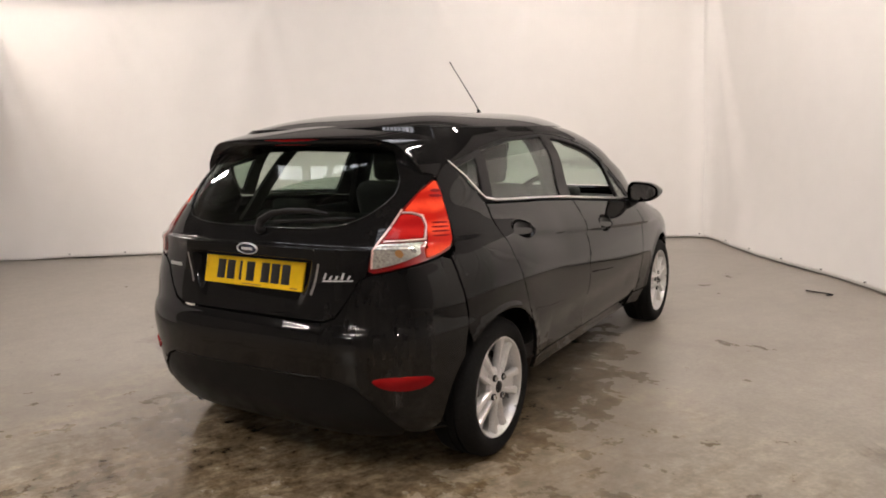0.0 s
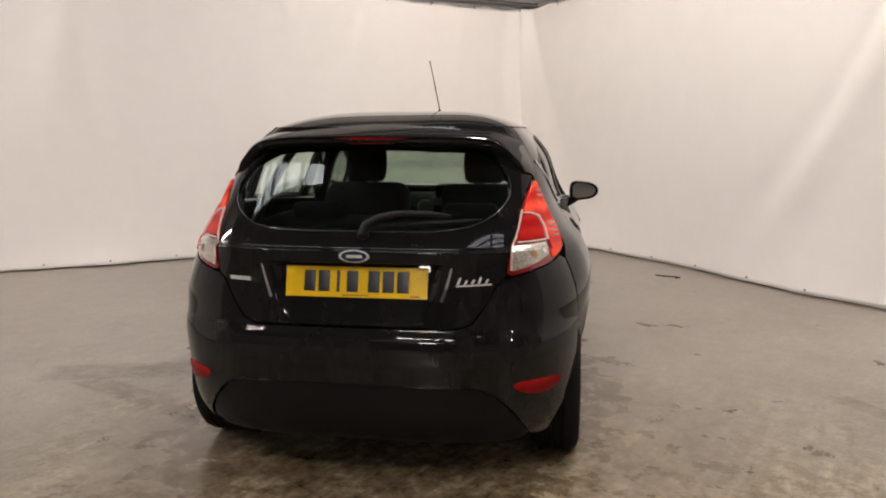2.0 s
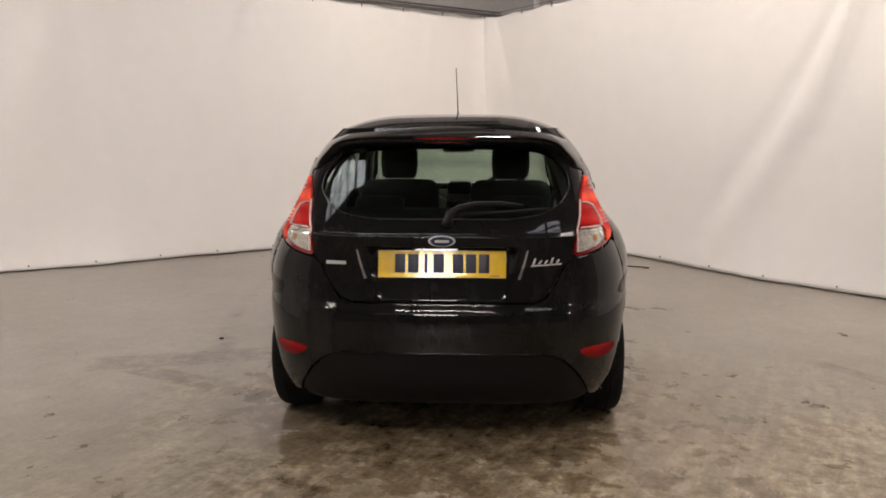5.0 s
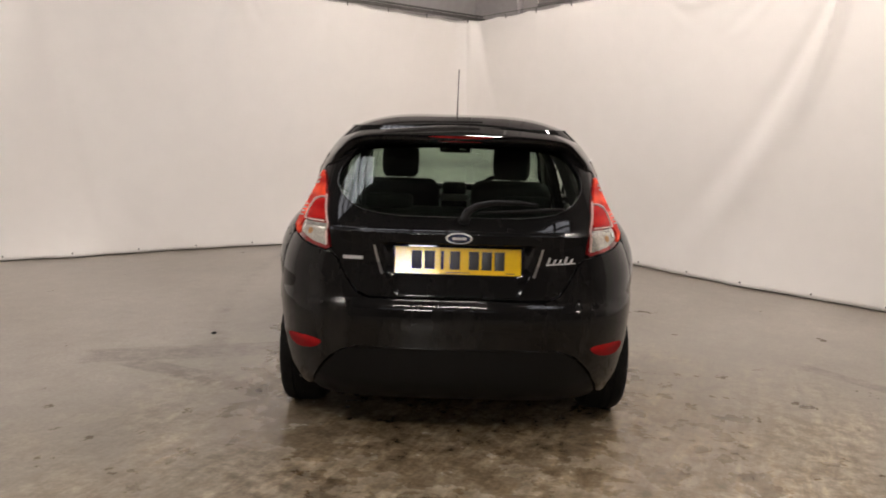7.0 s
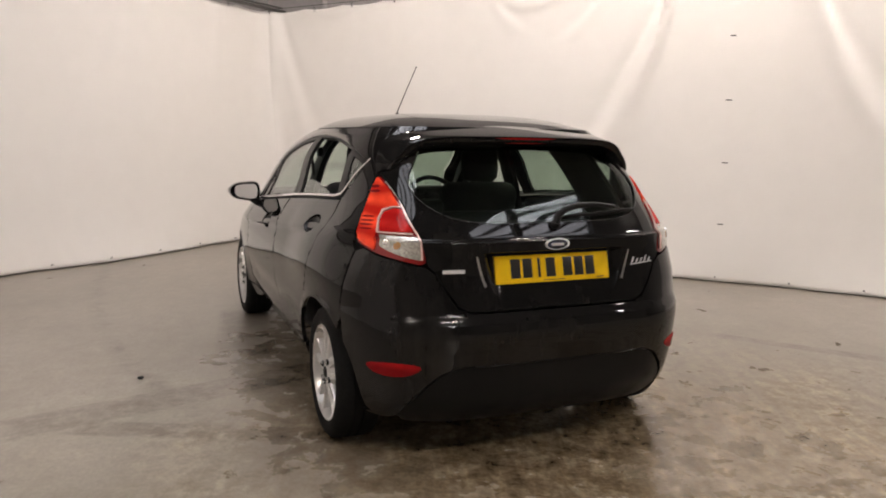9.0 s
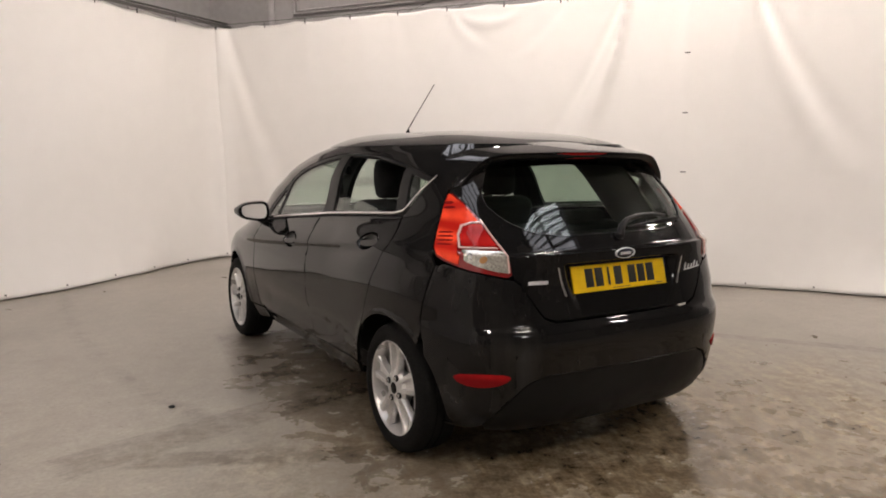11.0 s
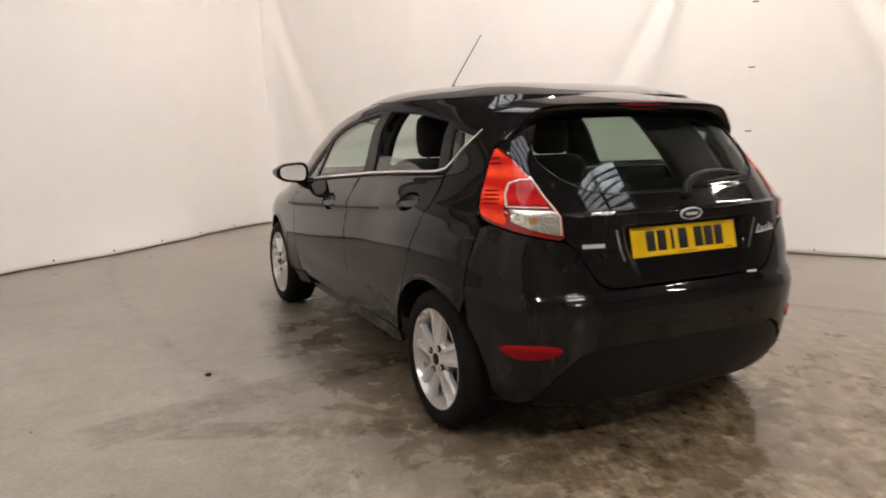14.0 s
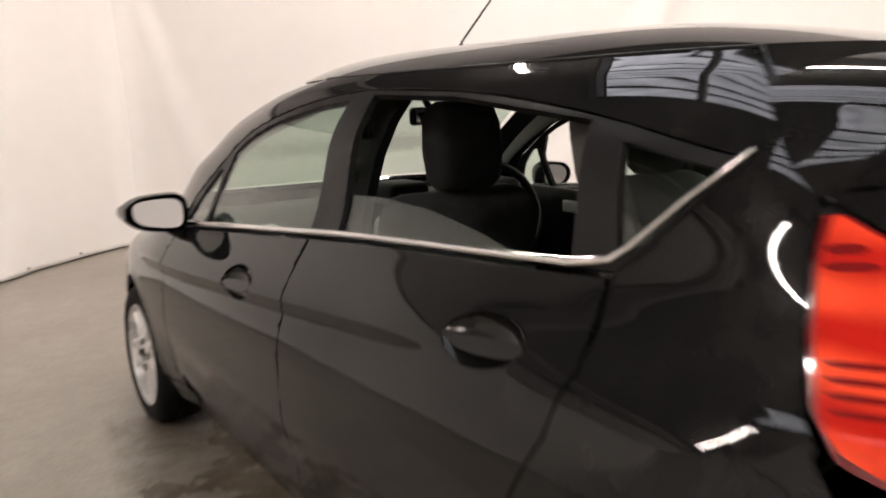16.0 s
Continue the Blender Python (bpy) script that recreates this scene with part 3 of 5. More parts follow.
pipe("curtain_rail", [room(0.06, -0.2, 2.905), room(0.06, 8.3, 2.905)], 0.022, STEEL, "dark steel rail over the sheet")
pipe("curtain_rail", [room(0.02, -0.2, 2.955), room(0.02, 8.3, 2.955)], 0.012, STEEL, "second thin steel rail over the sheet")
pipe("curtain_wire", [room(-0.1, 0.05, 2.90), room(10.0, 0.05, 2.90)], 0.004, STEEL, "thin steel wire that carries the sheet")
pipe("conduit", [room(0.88, -0.42, 4.6), room(0.88, -0.42, 3.05), room(3.28, -0.42, 3.09)], 0.016, PIPE, "grey conduit on the block wall")
pipe("conduit", [room(0.93, -0.42, 4.6), room(0.93, -0.42, 3.09), room(3.28, -0.42, 3.13)], 0.012, PIPE, "grey conduit on the block wall")
pipe("conduit", [room(-0.42, 1.0, 4.6), room(-0.42, 1.0, 2.9)], 0.012, PIPE, "grey conduit on the block wall")
pipe("down_pipe", [room(0.55, -0.40, 4.7), room(0.55, -0.40, 2.6)], 0.05, WALL, "grey painted down pipe in the corner")
for u in (2.6, 3.2, 4.47, 5.08):
    pipe("tie_cord", [room(u, 0.05, 2.85), room(u + 0.28, -0.40, 3.10)], 0.004, STEEL, "cord that ties the sheet to the wall")
slab("ceiling_beam", [room(-0.3, -0.6, 4.1), room(-0.3, HALL_V, 4.1), room(-0.3, HALL_V, 4.45), room(-0.3, -0.6, 4.45)], 0.15, STEEL, "dark steel beam along the wall", "beam")


def skylight(cx, cy, lx, ly, pitch, turn=0.0):
    """A bay of grimy translucent roof sheet with its ribs along y and purlins below, turned about its middle."""
    ob = empty("skylight", "grimy translucent corrugated roof light with dark ribs and a purlin", "skylight", "roof lights")
    ob.matrix_basis = pose(cx, cy, H, 0, 0, turn)
    tagged(ob, kind="structure")
    mesh_object("sheet", [(-lx / 2, -ly / 2, -0.03), (lx / 2, -ly / 2, -0.03), (lx / 2, ly / 2, -0.03), (-lx / 2, ly / 2, -0.03)], [[3, 2, 1, 0]], SKY_PANEL, ob)
    n = int(lx / pitch)
    for k in range(n + 1):
        x = -lx / 2 + lx * k / n
        bm = bmesh.new()
        box(bm, (x - pitch * (0.05 + 0.07 * (k % 3)), -ly / 2, -0.075), (x + pitch * (0.05 + 0.06 * (k % 2)), ly / 2, -0.04))
        part("rib", bm, STEEL, ob)
    for dy in (-ly / 2 - 0.05, ly / 2 + 0.05) if ly < 1.3 else (-ly / 2 - 0.05, 0.08, ly / 2 + 0.05):
        bm = bmesh.new()
        box(bm, (-lx / 2, dy - 0.05, -0.22), (lx / 2, dy + 0.05, -0.08), 0.01)
        part("purlin", bm, STEEL, ob)
    return ob


for bay in ((1.95, -2.02, 1.15, 2.0, 0.14, -67.0), (-2.375, -0.40, 2.15, 1.0, 0.40), (-0.6, 1.45, 1.5, 3.3, 0.17), (-0.75, -10.3, 3.6, 1.6, 0.4)):
    skylight(*bay)


def tube_lamp(a, b, z):
    """A twin tube lamp hung between two places of the plan."""
    a, b = Vector((*a, z)), Vector((*b, z))
    along, length = (b - a).normalized(), (b - a).length
    ob = empty("tube_lamp", "lit twin tube lamp hung under the roof", "lamp", "tube lamps", (a + b) / 2)
    turn = Matrix.Rotation(math.atan2(along.y, along.x), 4, "Z")
    for dy in (-0.024, 0.024):
        bm = bmesh.new()
        bmesh.ops.create_cone(bm, cap_ends=True, segments=10, radius1=0.019, radius2=0.019, depth=length - 0.08, matrix=turn @ Matrix.Translation((0, dy, 0)) @ Matrix.Rotation(math.pi / 2, 4, "Y"))
        part("tube", bm, TUBE_GLOW, ob)
    bm = bmesh.new()
    box(bm, (-length / 2, -0.035, 0.026), (length / 2, 0.035, 0.085), 0.008, turn)
    part("housing", bm, WHITE, ob)
    for x in (-length * 0.4, length * 0.4):
        bm = bmesh.new()
        box(bm, (x - 0.006, -0.006, 0.09), (x + 0.006, 0.006, H - z), 0, turn)
        part("hanger", bm, STEEL, ob)
    return ob


tube_lamp((-4.9, -0.25), (-7.2, 0.70), 4.45)
for a, b in (((4.05, -1.50), (5.65, -0.90)), ((-0.2, 3.9), (0.7, 4.5)), ((1.62, 2.20), (2.52, 0.90)), ((-1.0, -4.75), (0.5, -4.35)), ((4.6, -4.2), (5.6, -5.2)), ((-4.0, -3.7), (-2.8, -3.1))):
    tube_lamp(a, b, 4.45)

flood = empty("flood_lamp", "square white flood lamp on a post bracket", "lamp", at=(-0.64, -9.6, 3.72))
bm = bmesh.new()
box(bm, (-0.38, -0.004, -0.31), (0.38, 0.004, 0.31), 0.002)
part("glass", bm, LAMP_GLOW, flood)
bm = bmesh.new()
box(bm, (-0.41, -0.09, -0.34), (0.41, -0.006, 0.34), 0.02)
part("body", bm, STEEL, flood)
bm = bmesh.new()
box(bm, (-0.02, -0.06, 0.33), (0.02, -0.03, H - 3.72))
part("hanger", bm, STEEL, flood)


# ---- the car ----
car = empty("car", "black five-door hatchback parked on the concrete, rear window half down", "car")
BELT = curve([(-0.2, 1.07), (0.086, 1.047), (0.87, 0.993), (0.99, 0.982), (1.82, 0.905), (2.0, 0.885)])
TOPLINE = curve([(-0.075, 1.208), (0.245, 1.272), (0.60, 1.308), (0.95, 1.318), (1.10, 1.311), (1.30, 1.283), (1.53, 1.22), (1.75, 1.10), (1.90, 0.99), (2.0, 0.905)])


def arch(cy, a0, a1, r=0.335, n=16):
    return [(cy + r * math.cos(radians(a0 + (a1 - a0) * i / n)), 0.288 + r * math.sin(radians(a0 + (a1 - a0) * i / n))) for i in range(n + 1)]


REAR_CUT = [(0.092, 1.036), (0.075, 0.93), (0.085, 0.82), (0.135, 0.72), (0.20, 0.62), (0.265, 0.50), (0.34, 0.40), (0.43, 0.315)]
B_CUT = [(0.972, 0.968), (0.98, 0.60), (0.99, 0.305)]
A_CUT = [(2.0, 0.30), (1.965, 0.60), (1.92, 0.765), (1.87, 0.888)]


def shift(pts, dy):
    return [(y + dy, z) for y, z in pts]


LAMP = [(0.856, 1.16), (0.909, 1.10), (0.945, 1.03), (0.956, 0.96), (0.947, 0.903), (0.87, 0.882), (0.775, 0.862), (0.65, 0.842), (0.562, 0.828),
        (0.585, 0.88), (0.615, 0.94), (0.695, 1.05), (0.77, 1.115)]
CREASE = curve([(-0.3, 0.945), (0.26, 0.894), (1.23, 0.820), (2.0, 0.768), (2.6, 0.735)])


def flank_relief(s, z):
    """The crease along the handles, the haunch over the rear wheel, the hollow above the sill and the lips of the wheel arches."""
    y = skin(s, z)[..., 1]
    d = z - CREASE(y)
    fade = np.clip((y - 0.12) / 0.5, 0, 1) * np.clip((2.55 - y) / 0.6, 0, 1)
    fade = fade * fade * (3 - 2 * fade)
    out = fade * np.where(d < 0, 0.019 * np.exp(-(d / 0.022) ** 2), 0.019 * np.exp(-(d / 0.14) ** 2))
    hip = np.clip((y + 0.36) / 0.28, 0, 1) * np.clip((0.72 - y) / 0.60, 0, 1)
    hip = hip * hip * (3 - 2 * hip)
    out = out + 0.027 * hip * np.exp(-((z - 0.86) / np.where(z > 0.86, 0.085, 0.20)) ** 2)
    mid = np.clip((y - 0.35) / 0.4, 0, 1) * np.clip((2.1 - y) / 0.4, 0, 1)
    out = out - 0.012 * mid * np.exp(-((z - 0.43) / 0.07) ** 2)
    low = np.clip((y - 0.27) / 0.22, 0, 1) * np.clip((2.18 - y) / 0.22, 0, 1)
    out = out - 0.045 * low * np.clip((0.56 - z) / 0.30, 0, 1) ** 1.5
    for cy in (0, 2.489):
        r = np.hypot(y - cy, z - 0.288)
        out = out + 0.006 * np.exp(-((r - 0.335) / 0.025) ** 2)
    return out


def bowl(cy, cz):
    """A hollow for the fingers behind a door handle."""
    def f(s, z):
        y = skin(s, z)[..., 1]
        r = np.hypot((y - cy) / 0.094, (z - cz) / 0.043)
        return flank_relief(s, z) - 0.034 * np.clip(1 - r * r, 0, 1) ** 0.6
    return f


def ellipse(cy, cz, ry, rz, n=24, tilt=0.0):
    return [(cy + ry * math.cos(a), cz + rz * math.sin(a) - tilt * ry * math.cos(a)) for a in (2 * math.pi * i / n for i in range(n))]


def cup_line(cy, cz, grow=0.0):
    return [sy(y, z) for y, z in ellipse(cy, cz, 0.094 + grow, 0.043 + grow, 30, 0.08)]


def handle(door, cy, cz, side):
    """A hollow with a painted grab bar across it and a dark key cover."""
    patch("handle_cup", cup_line(cy, cz, -0.001), PAINT, door, side=side, thick=0.006, grid=0.012, relief=bowl(cy, cz), edge=0.0)
    patch("handle", rounded([sy(cy + a, cz + b) for a, b in ((-0.096, 0.012), (-0.05, 0.010), (0.05, 0.000), (0.090, -0.008), (0.092, -0.018), (0.05, -0.026), (-0.05, -0.018), (-0.098, -0.002))], 2), PAINT, door, side=side, off=0.015, thick=0.012, grid=0.015, edge=0.005)


for side in (1, -1):
    front = [(y, float(BELT(y)) - 0.012) for y in np.linspace(1.86, 0.98, 9)]
    fdoor = patch("front_door", flank([*front, *B_CUT, *A_CUT]), PAINT, car, side=side, relief=flank_relief, grid=0.0317, rise=0.008, holes=[cup_line(1.25, 0.827)])
    handle(fdoor, 1.25, 0.827, side)
    rear = [(y, float(BELT(y)) - 0.012) for y in np.linspace(0.965, 0.10, 9)]
    rdoor = patch("rear_door", flank([*rear, *REAR_CUT, *shift(B_CUT, -0.008)[::-1]]), PAINT, car, side=side, relief=flank_relief, grid=0.03, rise=0.008, holes=[cup_line(0.268, 0.908)])
    handle(rdoor, 0.268, 0.908, side)
    # quarter panel with the roof rail and screen pillar, one pressing
    rail = [(y, float(TOPLINE(y))) for y in np.linspace(-0.07, 1.90, 30)] + [(1.96, 0.90)]
    quarter = (flank([(0.37, 0.325)])[:1] + [sy(y, z) for y, z in arch(0, 8, 132)] + [sy(-0.245, 0.62), sy(-0.25, 0.70), (0.920, 0.78), (0.915, 0.862), (0.953, 0.898)]
               + [(0.962, 0.96), (0.951, 1.03), (0.914, 1.103), (0.860, 1.166), sy(-0.082, 1.25), sy(-0.037, 1.31), sy(0.012, 1.358)]
               + [sy(y, 1.358) for y in (0.1, 0.3, 0.5, 0.7, 0.9, 1.1, 1.25)] + [sy(1.43, 1.345), sy(1.58, 1.315), sy(1.765, 1.24), sy(1.955, 1.135), sy(2.12, 1.03), sy(2.19, 0.94), sy(2.19, 0.89)]
               + [sy(y, z) for y, z in rail[::-1]] + [sy(-0.052, 1.185), sy(0.032, 1.09), sy(0.078, 1.04)]
               + [sy(y - 0.006, z) for y, z in REAR_CUT[1:]])
    flap = [sy(y, z) for y, z in ellipse(-0.185, 0.80, 0.072, 0.072, 28)]
    if side == 1:
        q = patch("quarter_panel", quarter, PAINT, car, side=side, relief=flank_relief, grid=0.03, rise=0.014, holes=[flap])
        patch("fuel_flap", [sy(y, z) for y, z in ellipse(-0.185, 0.80, 0.0706, 0.0706, 28)], PAINT, q, grid=0.02, thick=0.012, relief=flank_relief)
        patch("fuel_bowl", [sy(y, z) for y, z in ellipse(-0.185, 0.80, 0.078, 0.078, 16)], TRIM, q, grid=0.05, off=-0.014, thick=0.01, relief=flank_relief)
        patch("flap_catch", [sy(y, z) for y, z in ellipse(-0.252, 0.795, 0.010, 0.012, 10)], TRIM, q, off=0.003, thick=0.006, relief=flank_relief)
    else:
        patch("quarter_panel", quarter, PAINT, car, side=side, relief=flank_relief, grid=0.03, rise=0.014)
    patch("sill", flank([(0.36, 0.305), (0.50, 0.297), (2.05, 0.29), (2.13, 0.30), (2.09, 0.212), (0.47, 0.212), (0.395, 0.245)]), PAINT, car, side=side, off=-0.002, relief=flank_relief)
    fend = [(2.008, 0.30), (2.15, 0.31)] + [(y, z) for y, z in arch(2.489, 172, 20)] + [(2.95, 0.42), (3.0, 0.60), (2.9, 0.70), (2.6, 0.80), (2.2, 0.872), (1.96, 0.888), (1.878, 0.885), (1.928, 0.765), (1.973, 0.60)]
    patch("front_wing", flank(fend), PAINT, car, side=side, relief=flank_relief, grid=0.03, rise=0.010)
    # glass and frames
    fglass = [(1.0, float(BELT(1.0)) + 0.008)] + [(y, float(BELT(y)) + 0.008) for y in np.linspace(1.1, 1.69, 6)] + [(1.685, 1.06)] + [(y, float(TOPLINE(y)) - 0.022) for y in np.linspace(1.64, 1.03, 10)]
    if side == 1:
        patch("door_glass", flank(fglass), GLASS, fdoor, side=side, off=-0.010, thick=0.004, label="raised window pane")
    rglass = [(0.165, float(BELT(0.165)) + 0.008), (0.55, float(BELT(0.55)) + 0.008), (0.87, float(BELT(0.87)) + 0.008), (0.928, 1.308), (0.6, 1.299), (0.205, 1.257)]
    if side == 1:
        half_pane = [(0.17, float(BELT(0.17)) - 0.03), (0.87, float(BELT(0.87)) - 0.03), (0.888, 1.086), (0.75, 1.091), (0.58, 1.085), (0.42, 1.066), (0.29, 1.042), (0.18, 1.018)]
        patch("door_glass", flank(half_pane), GLASS, rdoor, side=side, off=-0.014, thick=0.004, label="half lowered window pane")
    else:
        patch("door_glass", flank(rglass), GLASS, rdoor, side=side, off=-0.010, thick=0.004, label="raised window pane")
    qglass = [(0.037, 1.092), (0.086, 1.066), (0.126, 1.227), (-0.038, 1.195)]
    patch("quarter_glass", flank(qglass), GLASS, rdoor, side=side, off=-0.010, thick=0.004)
    tglass = [(1.714, 0.930), (1.892, 0.920), (1.825, 1.016), (1.738, 1.087), (1.708, 1.092)]
    patch("corner_glass", flank(tglass), GLASS, fdoor, side=side, off=-0.010, thick=0.004)
    dlo = [(0.078, 1.047)] + [(y, float(BELT(y))) for y in np.linspace(0.2, 1.92, 14)] + [(y, float(TOPLINE(y)) - 0.002) for y in np.linspace(1.92, -0.066, 27)] + [(0.0, 1.13)]
    patch("window_frame", flank(dlo), FRAME, car, holes=[flank(fglass), flank(rglass), flank(qglass), flank(tglass)], side=side, off=-0.003, thick=0.020, label="satin black window surround")
    # tail lamp: shell, lenses and bright edges
    lamp = patch("tail_lamp", rounded(dense(LAMP, 0.05), 1), RED_DARK, car, side=side, off=0.002, thick=0.03, label="red and clear tail lamp")
    outer = [(0.850, 1.148), (0.901, 1.095), (0.935, 1.03), (0.946, 0.96), (0.938, 0.911), (0.87, 0.890), (0.800, 0.874), (0.822, 0.93), (0.818, 0.99), (0.802, 1.022), (0.76, 1.036), (0.705, 1.040), (0.77, 1.104)]
    patch("outer_lens", rounded(dense(outer, 0.025), 1), RED_OUT, lamp, side=side, off=0.010, thick=0.012, grid=0.02)
    brake = [(0.630, 0.948), (0.798, 0.944), (0.806, 0.99), (0.790, 1.016), (0.74, 1.028), (0.694, 1.030)]
    patch("brake_lens", rounded(dense(brake, 0.025), 1), RED_IN, lamp, side=side, off=0.010, thick=0.012, grid=0.03)
    clear = [(0.612, 0.932), (0.798, 0.932), (0.785, 0.893), (0.72, 0.874), (0.65, 0.858), (0.585, 0.848)]
    patch("clear_lens", rounded(dense(clear, 0.02), 1), CLEAR_LENS, lamp, side=side, off=0.010, thick=0.012, grid=0.03)
    for name, at, up, wide, mat in (("amber_bulb", 0.700, 0.900, 0.016, AMBER), ("clear_bulb", 0.760, 0.908, 0.011, CHROME)):
        ring = [(at + wide * math.cos(a), up + 0.9 * wide * math.sin(a)) for a in np.linspace(0, 2 * math.pi, 13)[:-1]]
        patch(name, ring, mat, lamp, side=side, off=0.0135, thick=0.005, grid=0.03, edge=0.002)
    # moulded ribs of the outer lens
    for up, s0, s1, high in ((1.104, 0.828, 0.886, 0.011), (1.086, 0.822, 0.898, 0.010), (0.990, 0.842, 0.930, 0.007), (0.975, 0.840, 0.932, 0.007), (0.960, 0.840, 0.933, 0.007), (0.945, 0.842, 0.931, 0.006)):
        patch("lens_rib", rounded([(s0, up), (s1, up - 0.004), (s1, up - 0.004 + high), (s0, up + high)], 1), RED_DARK, lamp, side=side, off=0.0113, thick=0.006, grid=0.02, edge=0.001)
    patch("lens_cell", rounded([(0.862, 1.004), (0.924, 1.000), (0.918, 1.046), (0.860, 1.050)], 2), RED_OUT, lamp, side=side, off=0.0118, thick=0.006, grid=0.02, edge=0.002)
    edge_c = [(0.630, 0.937), (0.810, 0.937), (0.818, 0.985), (0.801, 1.022), (0.743, 1.035), (0.698, 1.037), (0.696, 1.033), (0.741, 1.031), (0.792, 1.017), (0.809, 0.984), (0.801, 0.9415), (0.634, 0.9415)]
    patch("bright_edge", edge_c, LENS_EDGE, lamp, side=side, off=0.0135, thick=0.008, grid=0.03, edge=0.002)
    edge_in = [(0.580, 0.850), (0.607, 0.938), (0.691, 1.047), (0.698, 1.044), (0.614, 0.935), (0.587, 0.850)]
    patch("bright_edge", edge_in, LENS_EDGE, lamp, side=side, off=0.012, thick=0.007, grid=0.03, edge=0.002)
    patch("reflector", rounded([sx(0.744, 0.452), sx(0.546, 0.462), sx(0.60, 0.405), sx(0.71, 0.40)], 2), REFLECTOR, car, side=side, off=0.009, thick=0.012, grid=0.03, label="red reflector low in the bumper")

# tailgate, rear bumper and the rest across the middle
half = [(0.37, 0.652), (0.42, 0.672), (0.45, 0.71), (0.50, 0.80)]
gate_side = [sx(x, z) for x, z in half] + [(0.556, 0.828), (0.579, 0.88), (0.609, 0.942), (0.689, 1.052), (0.764, 1.118), (0.843, 1.165), sy(-0.089, 1.25), sy(-0.044, 1.31), sy(0.005, 1.358)]
gate = gate_side + [(-a, b) for a, b in gate_side[::-1]]
rear_half = [(0.26, 0.978), (0.41, 0.998), (0.49, 1.04), (0.535, 1.10), (0.53, 1.15), (0.485, 1.22), (0.43, 1.29)]
rear_pane = [sx(x, z) for x, z in rear_half] + [sx(-x, z) for x, z in rear_half[::-1]]
rear_pane = dense(rear_pane, 0.05)


def recess(s, z):
    """The hollow for the number plate: deep at its top, running out below."""
    w = 0.345 - 0.35 * np.clip(0.87 - z, 0, 0.2)
    side_in = np.clip((w - np.abs(s)) / 0.055, 0, 1)
    up = np.clip((0.876 - z) / 0.010, 0, 1)
    deep = 0.235 * np.clip(z - 0.660, 0, 0.25)
    f = side_in * up
    return -deep * f * f * (3 - 2 * f)


seam = [(0.83, 1.14), (0.85, 1.165), sy(-0.086, 1.25), sy(-0.041, 1.31), sy(0.008, 1.356)]
for side in (1, -1):
    patch("seam_filler", [(a - 0.035, b) for a, b in seam] + [(a + 0.035, b) for a, b in seam[::-1]], TRIM, car, side=side, off=-0.012, thick=0.006)
SEAM_EDGE = [(0.846, 1.158), sy(-0.0905, 1.25), sy(-0.0455, 1.31), sy(0.0035, 1.356)]
tailgate = patch("tailgate", gate, PAINT, car, holes=[rear_pane], grid=0.010, rise=0.0042, relief=recess)
patch("rear_window", rear_pane, REAR_GLASS, tailgate, off=-0.004, thick=0.004)
grow = [sx(x * 1.012, z + (0.006 if z > 1.1 else -0.005)) for x, z in rear_half]
patch("window_seal", dense(grow + [(-a, b) for a, b in grow[::-1]], 0.05), PAINT, tailgate, holes=[rear_pane], off=0.003, thick=0.008, edge=0.002)
bump_side = [sx(0.372, 0.644), sx(0.425, 0.664), sx(0.457, 0.71), sx(0.505, 0.795), (0.556, 0.820), (0.65, 0.835), (0.775, 0.855), (0.87, 0.875), (0.910, 0.860), (0.913, 0.78), sy(-0.256, 0.70), sy(-0.252, 0.60)]
bump_arch = [sy(y, z) for y, z in arch(0, 142, 188)]
skirt_side = [sx(0.628, 0.222), sx(0.61, 0.275), sx(0.555, 0.36), sx(0.50, 0.415), sx(0.42, 0.445)]
bump_half = bump_side + bump_arch + [sy(-0.345, 0.222), sx(0.72, 0.208), sx(0.655, 0.205)] + skirt_side
patch("rear_bumper", dense(bump_half + [(-a, b) for a, b in bump_half[::-1]], 0.04), PAINT, car, off=0.004)
skirt = [sx(0.47, 0.185), sx(0.60, 0.19), sx(0.622, 0.222), sx(0.604, 0.272), sx(0.55, 0.353), sx(0.497, 0.407), sx(0.42, 0.438)]
patch("rear_skirt", dense(skirt + [(-a, b) for a, b in skirt[::-1]], 0.05), TRIM, car, off=-0.004)
END = float(_S[-1])
nose = [sy(3.0, 0.60), sy(2.96, 0.42), sy(2.85, 0.30), sy(2.82, 0.20)]
for side in (1, -1):
    patch("front_bumper", [sy(2.91, 0.695), *nose, (END, 0.20), (END, 0.70)], PAINT, car, side=side)
    patch("bonnet", [sy(2.205, 0.882), sy(2.32, 0.862), sy(2.6, 0.807), sy(2.9, 0.707), (END, 0.71), (END, 0.945), sy(2.235, 0.945)], PAINT, car, side=side, grid=0.03)
    patch("windscreen", [sy(2.22, 0.955), (END, 0.955), (END, 1.345), sy(1.45, 1.345), sy(1.60, 1.315), sy(1.785, 1.24), sy(1.975, 1.135), sy(2.14, 1.03)], GLASS, car, side=side, off=-0.004, thick=0.004)

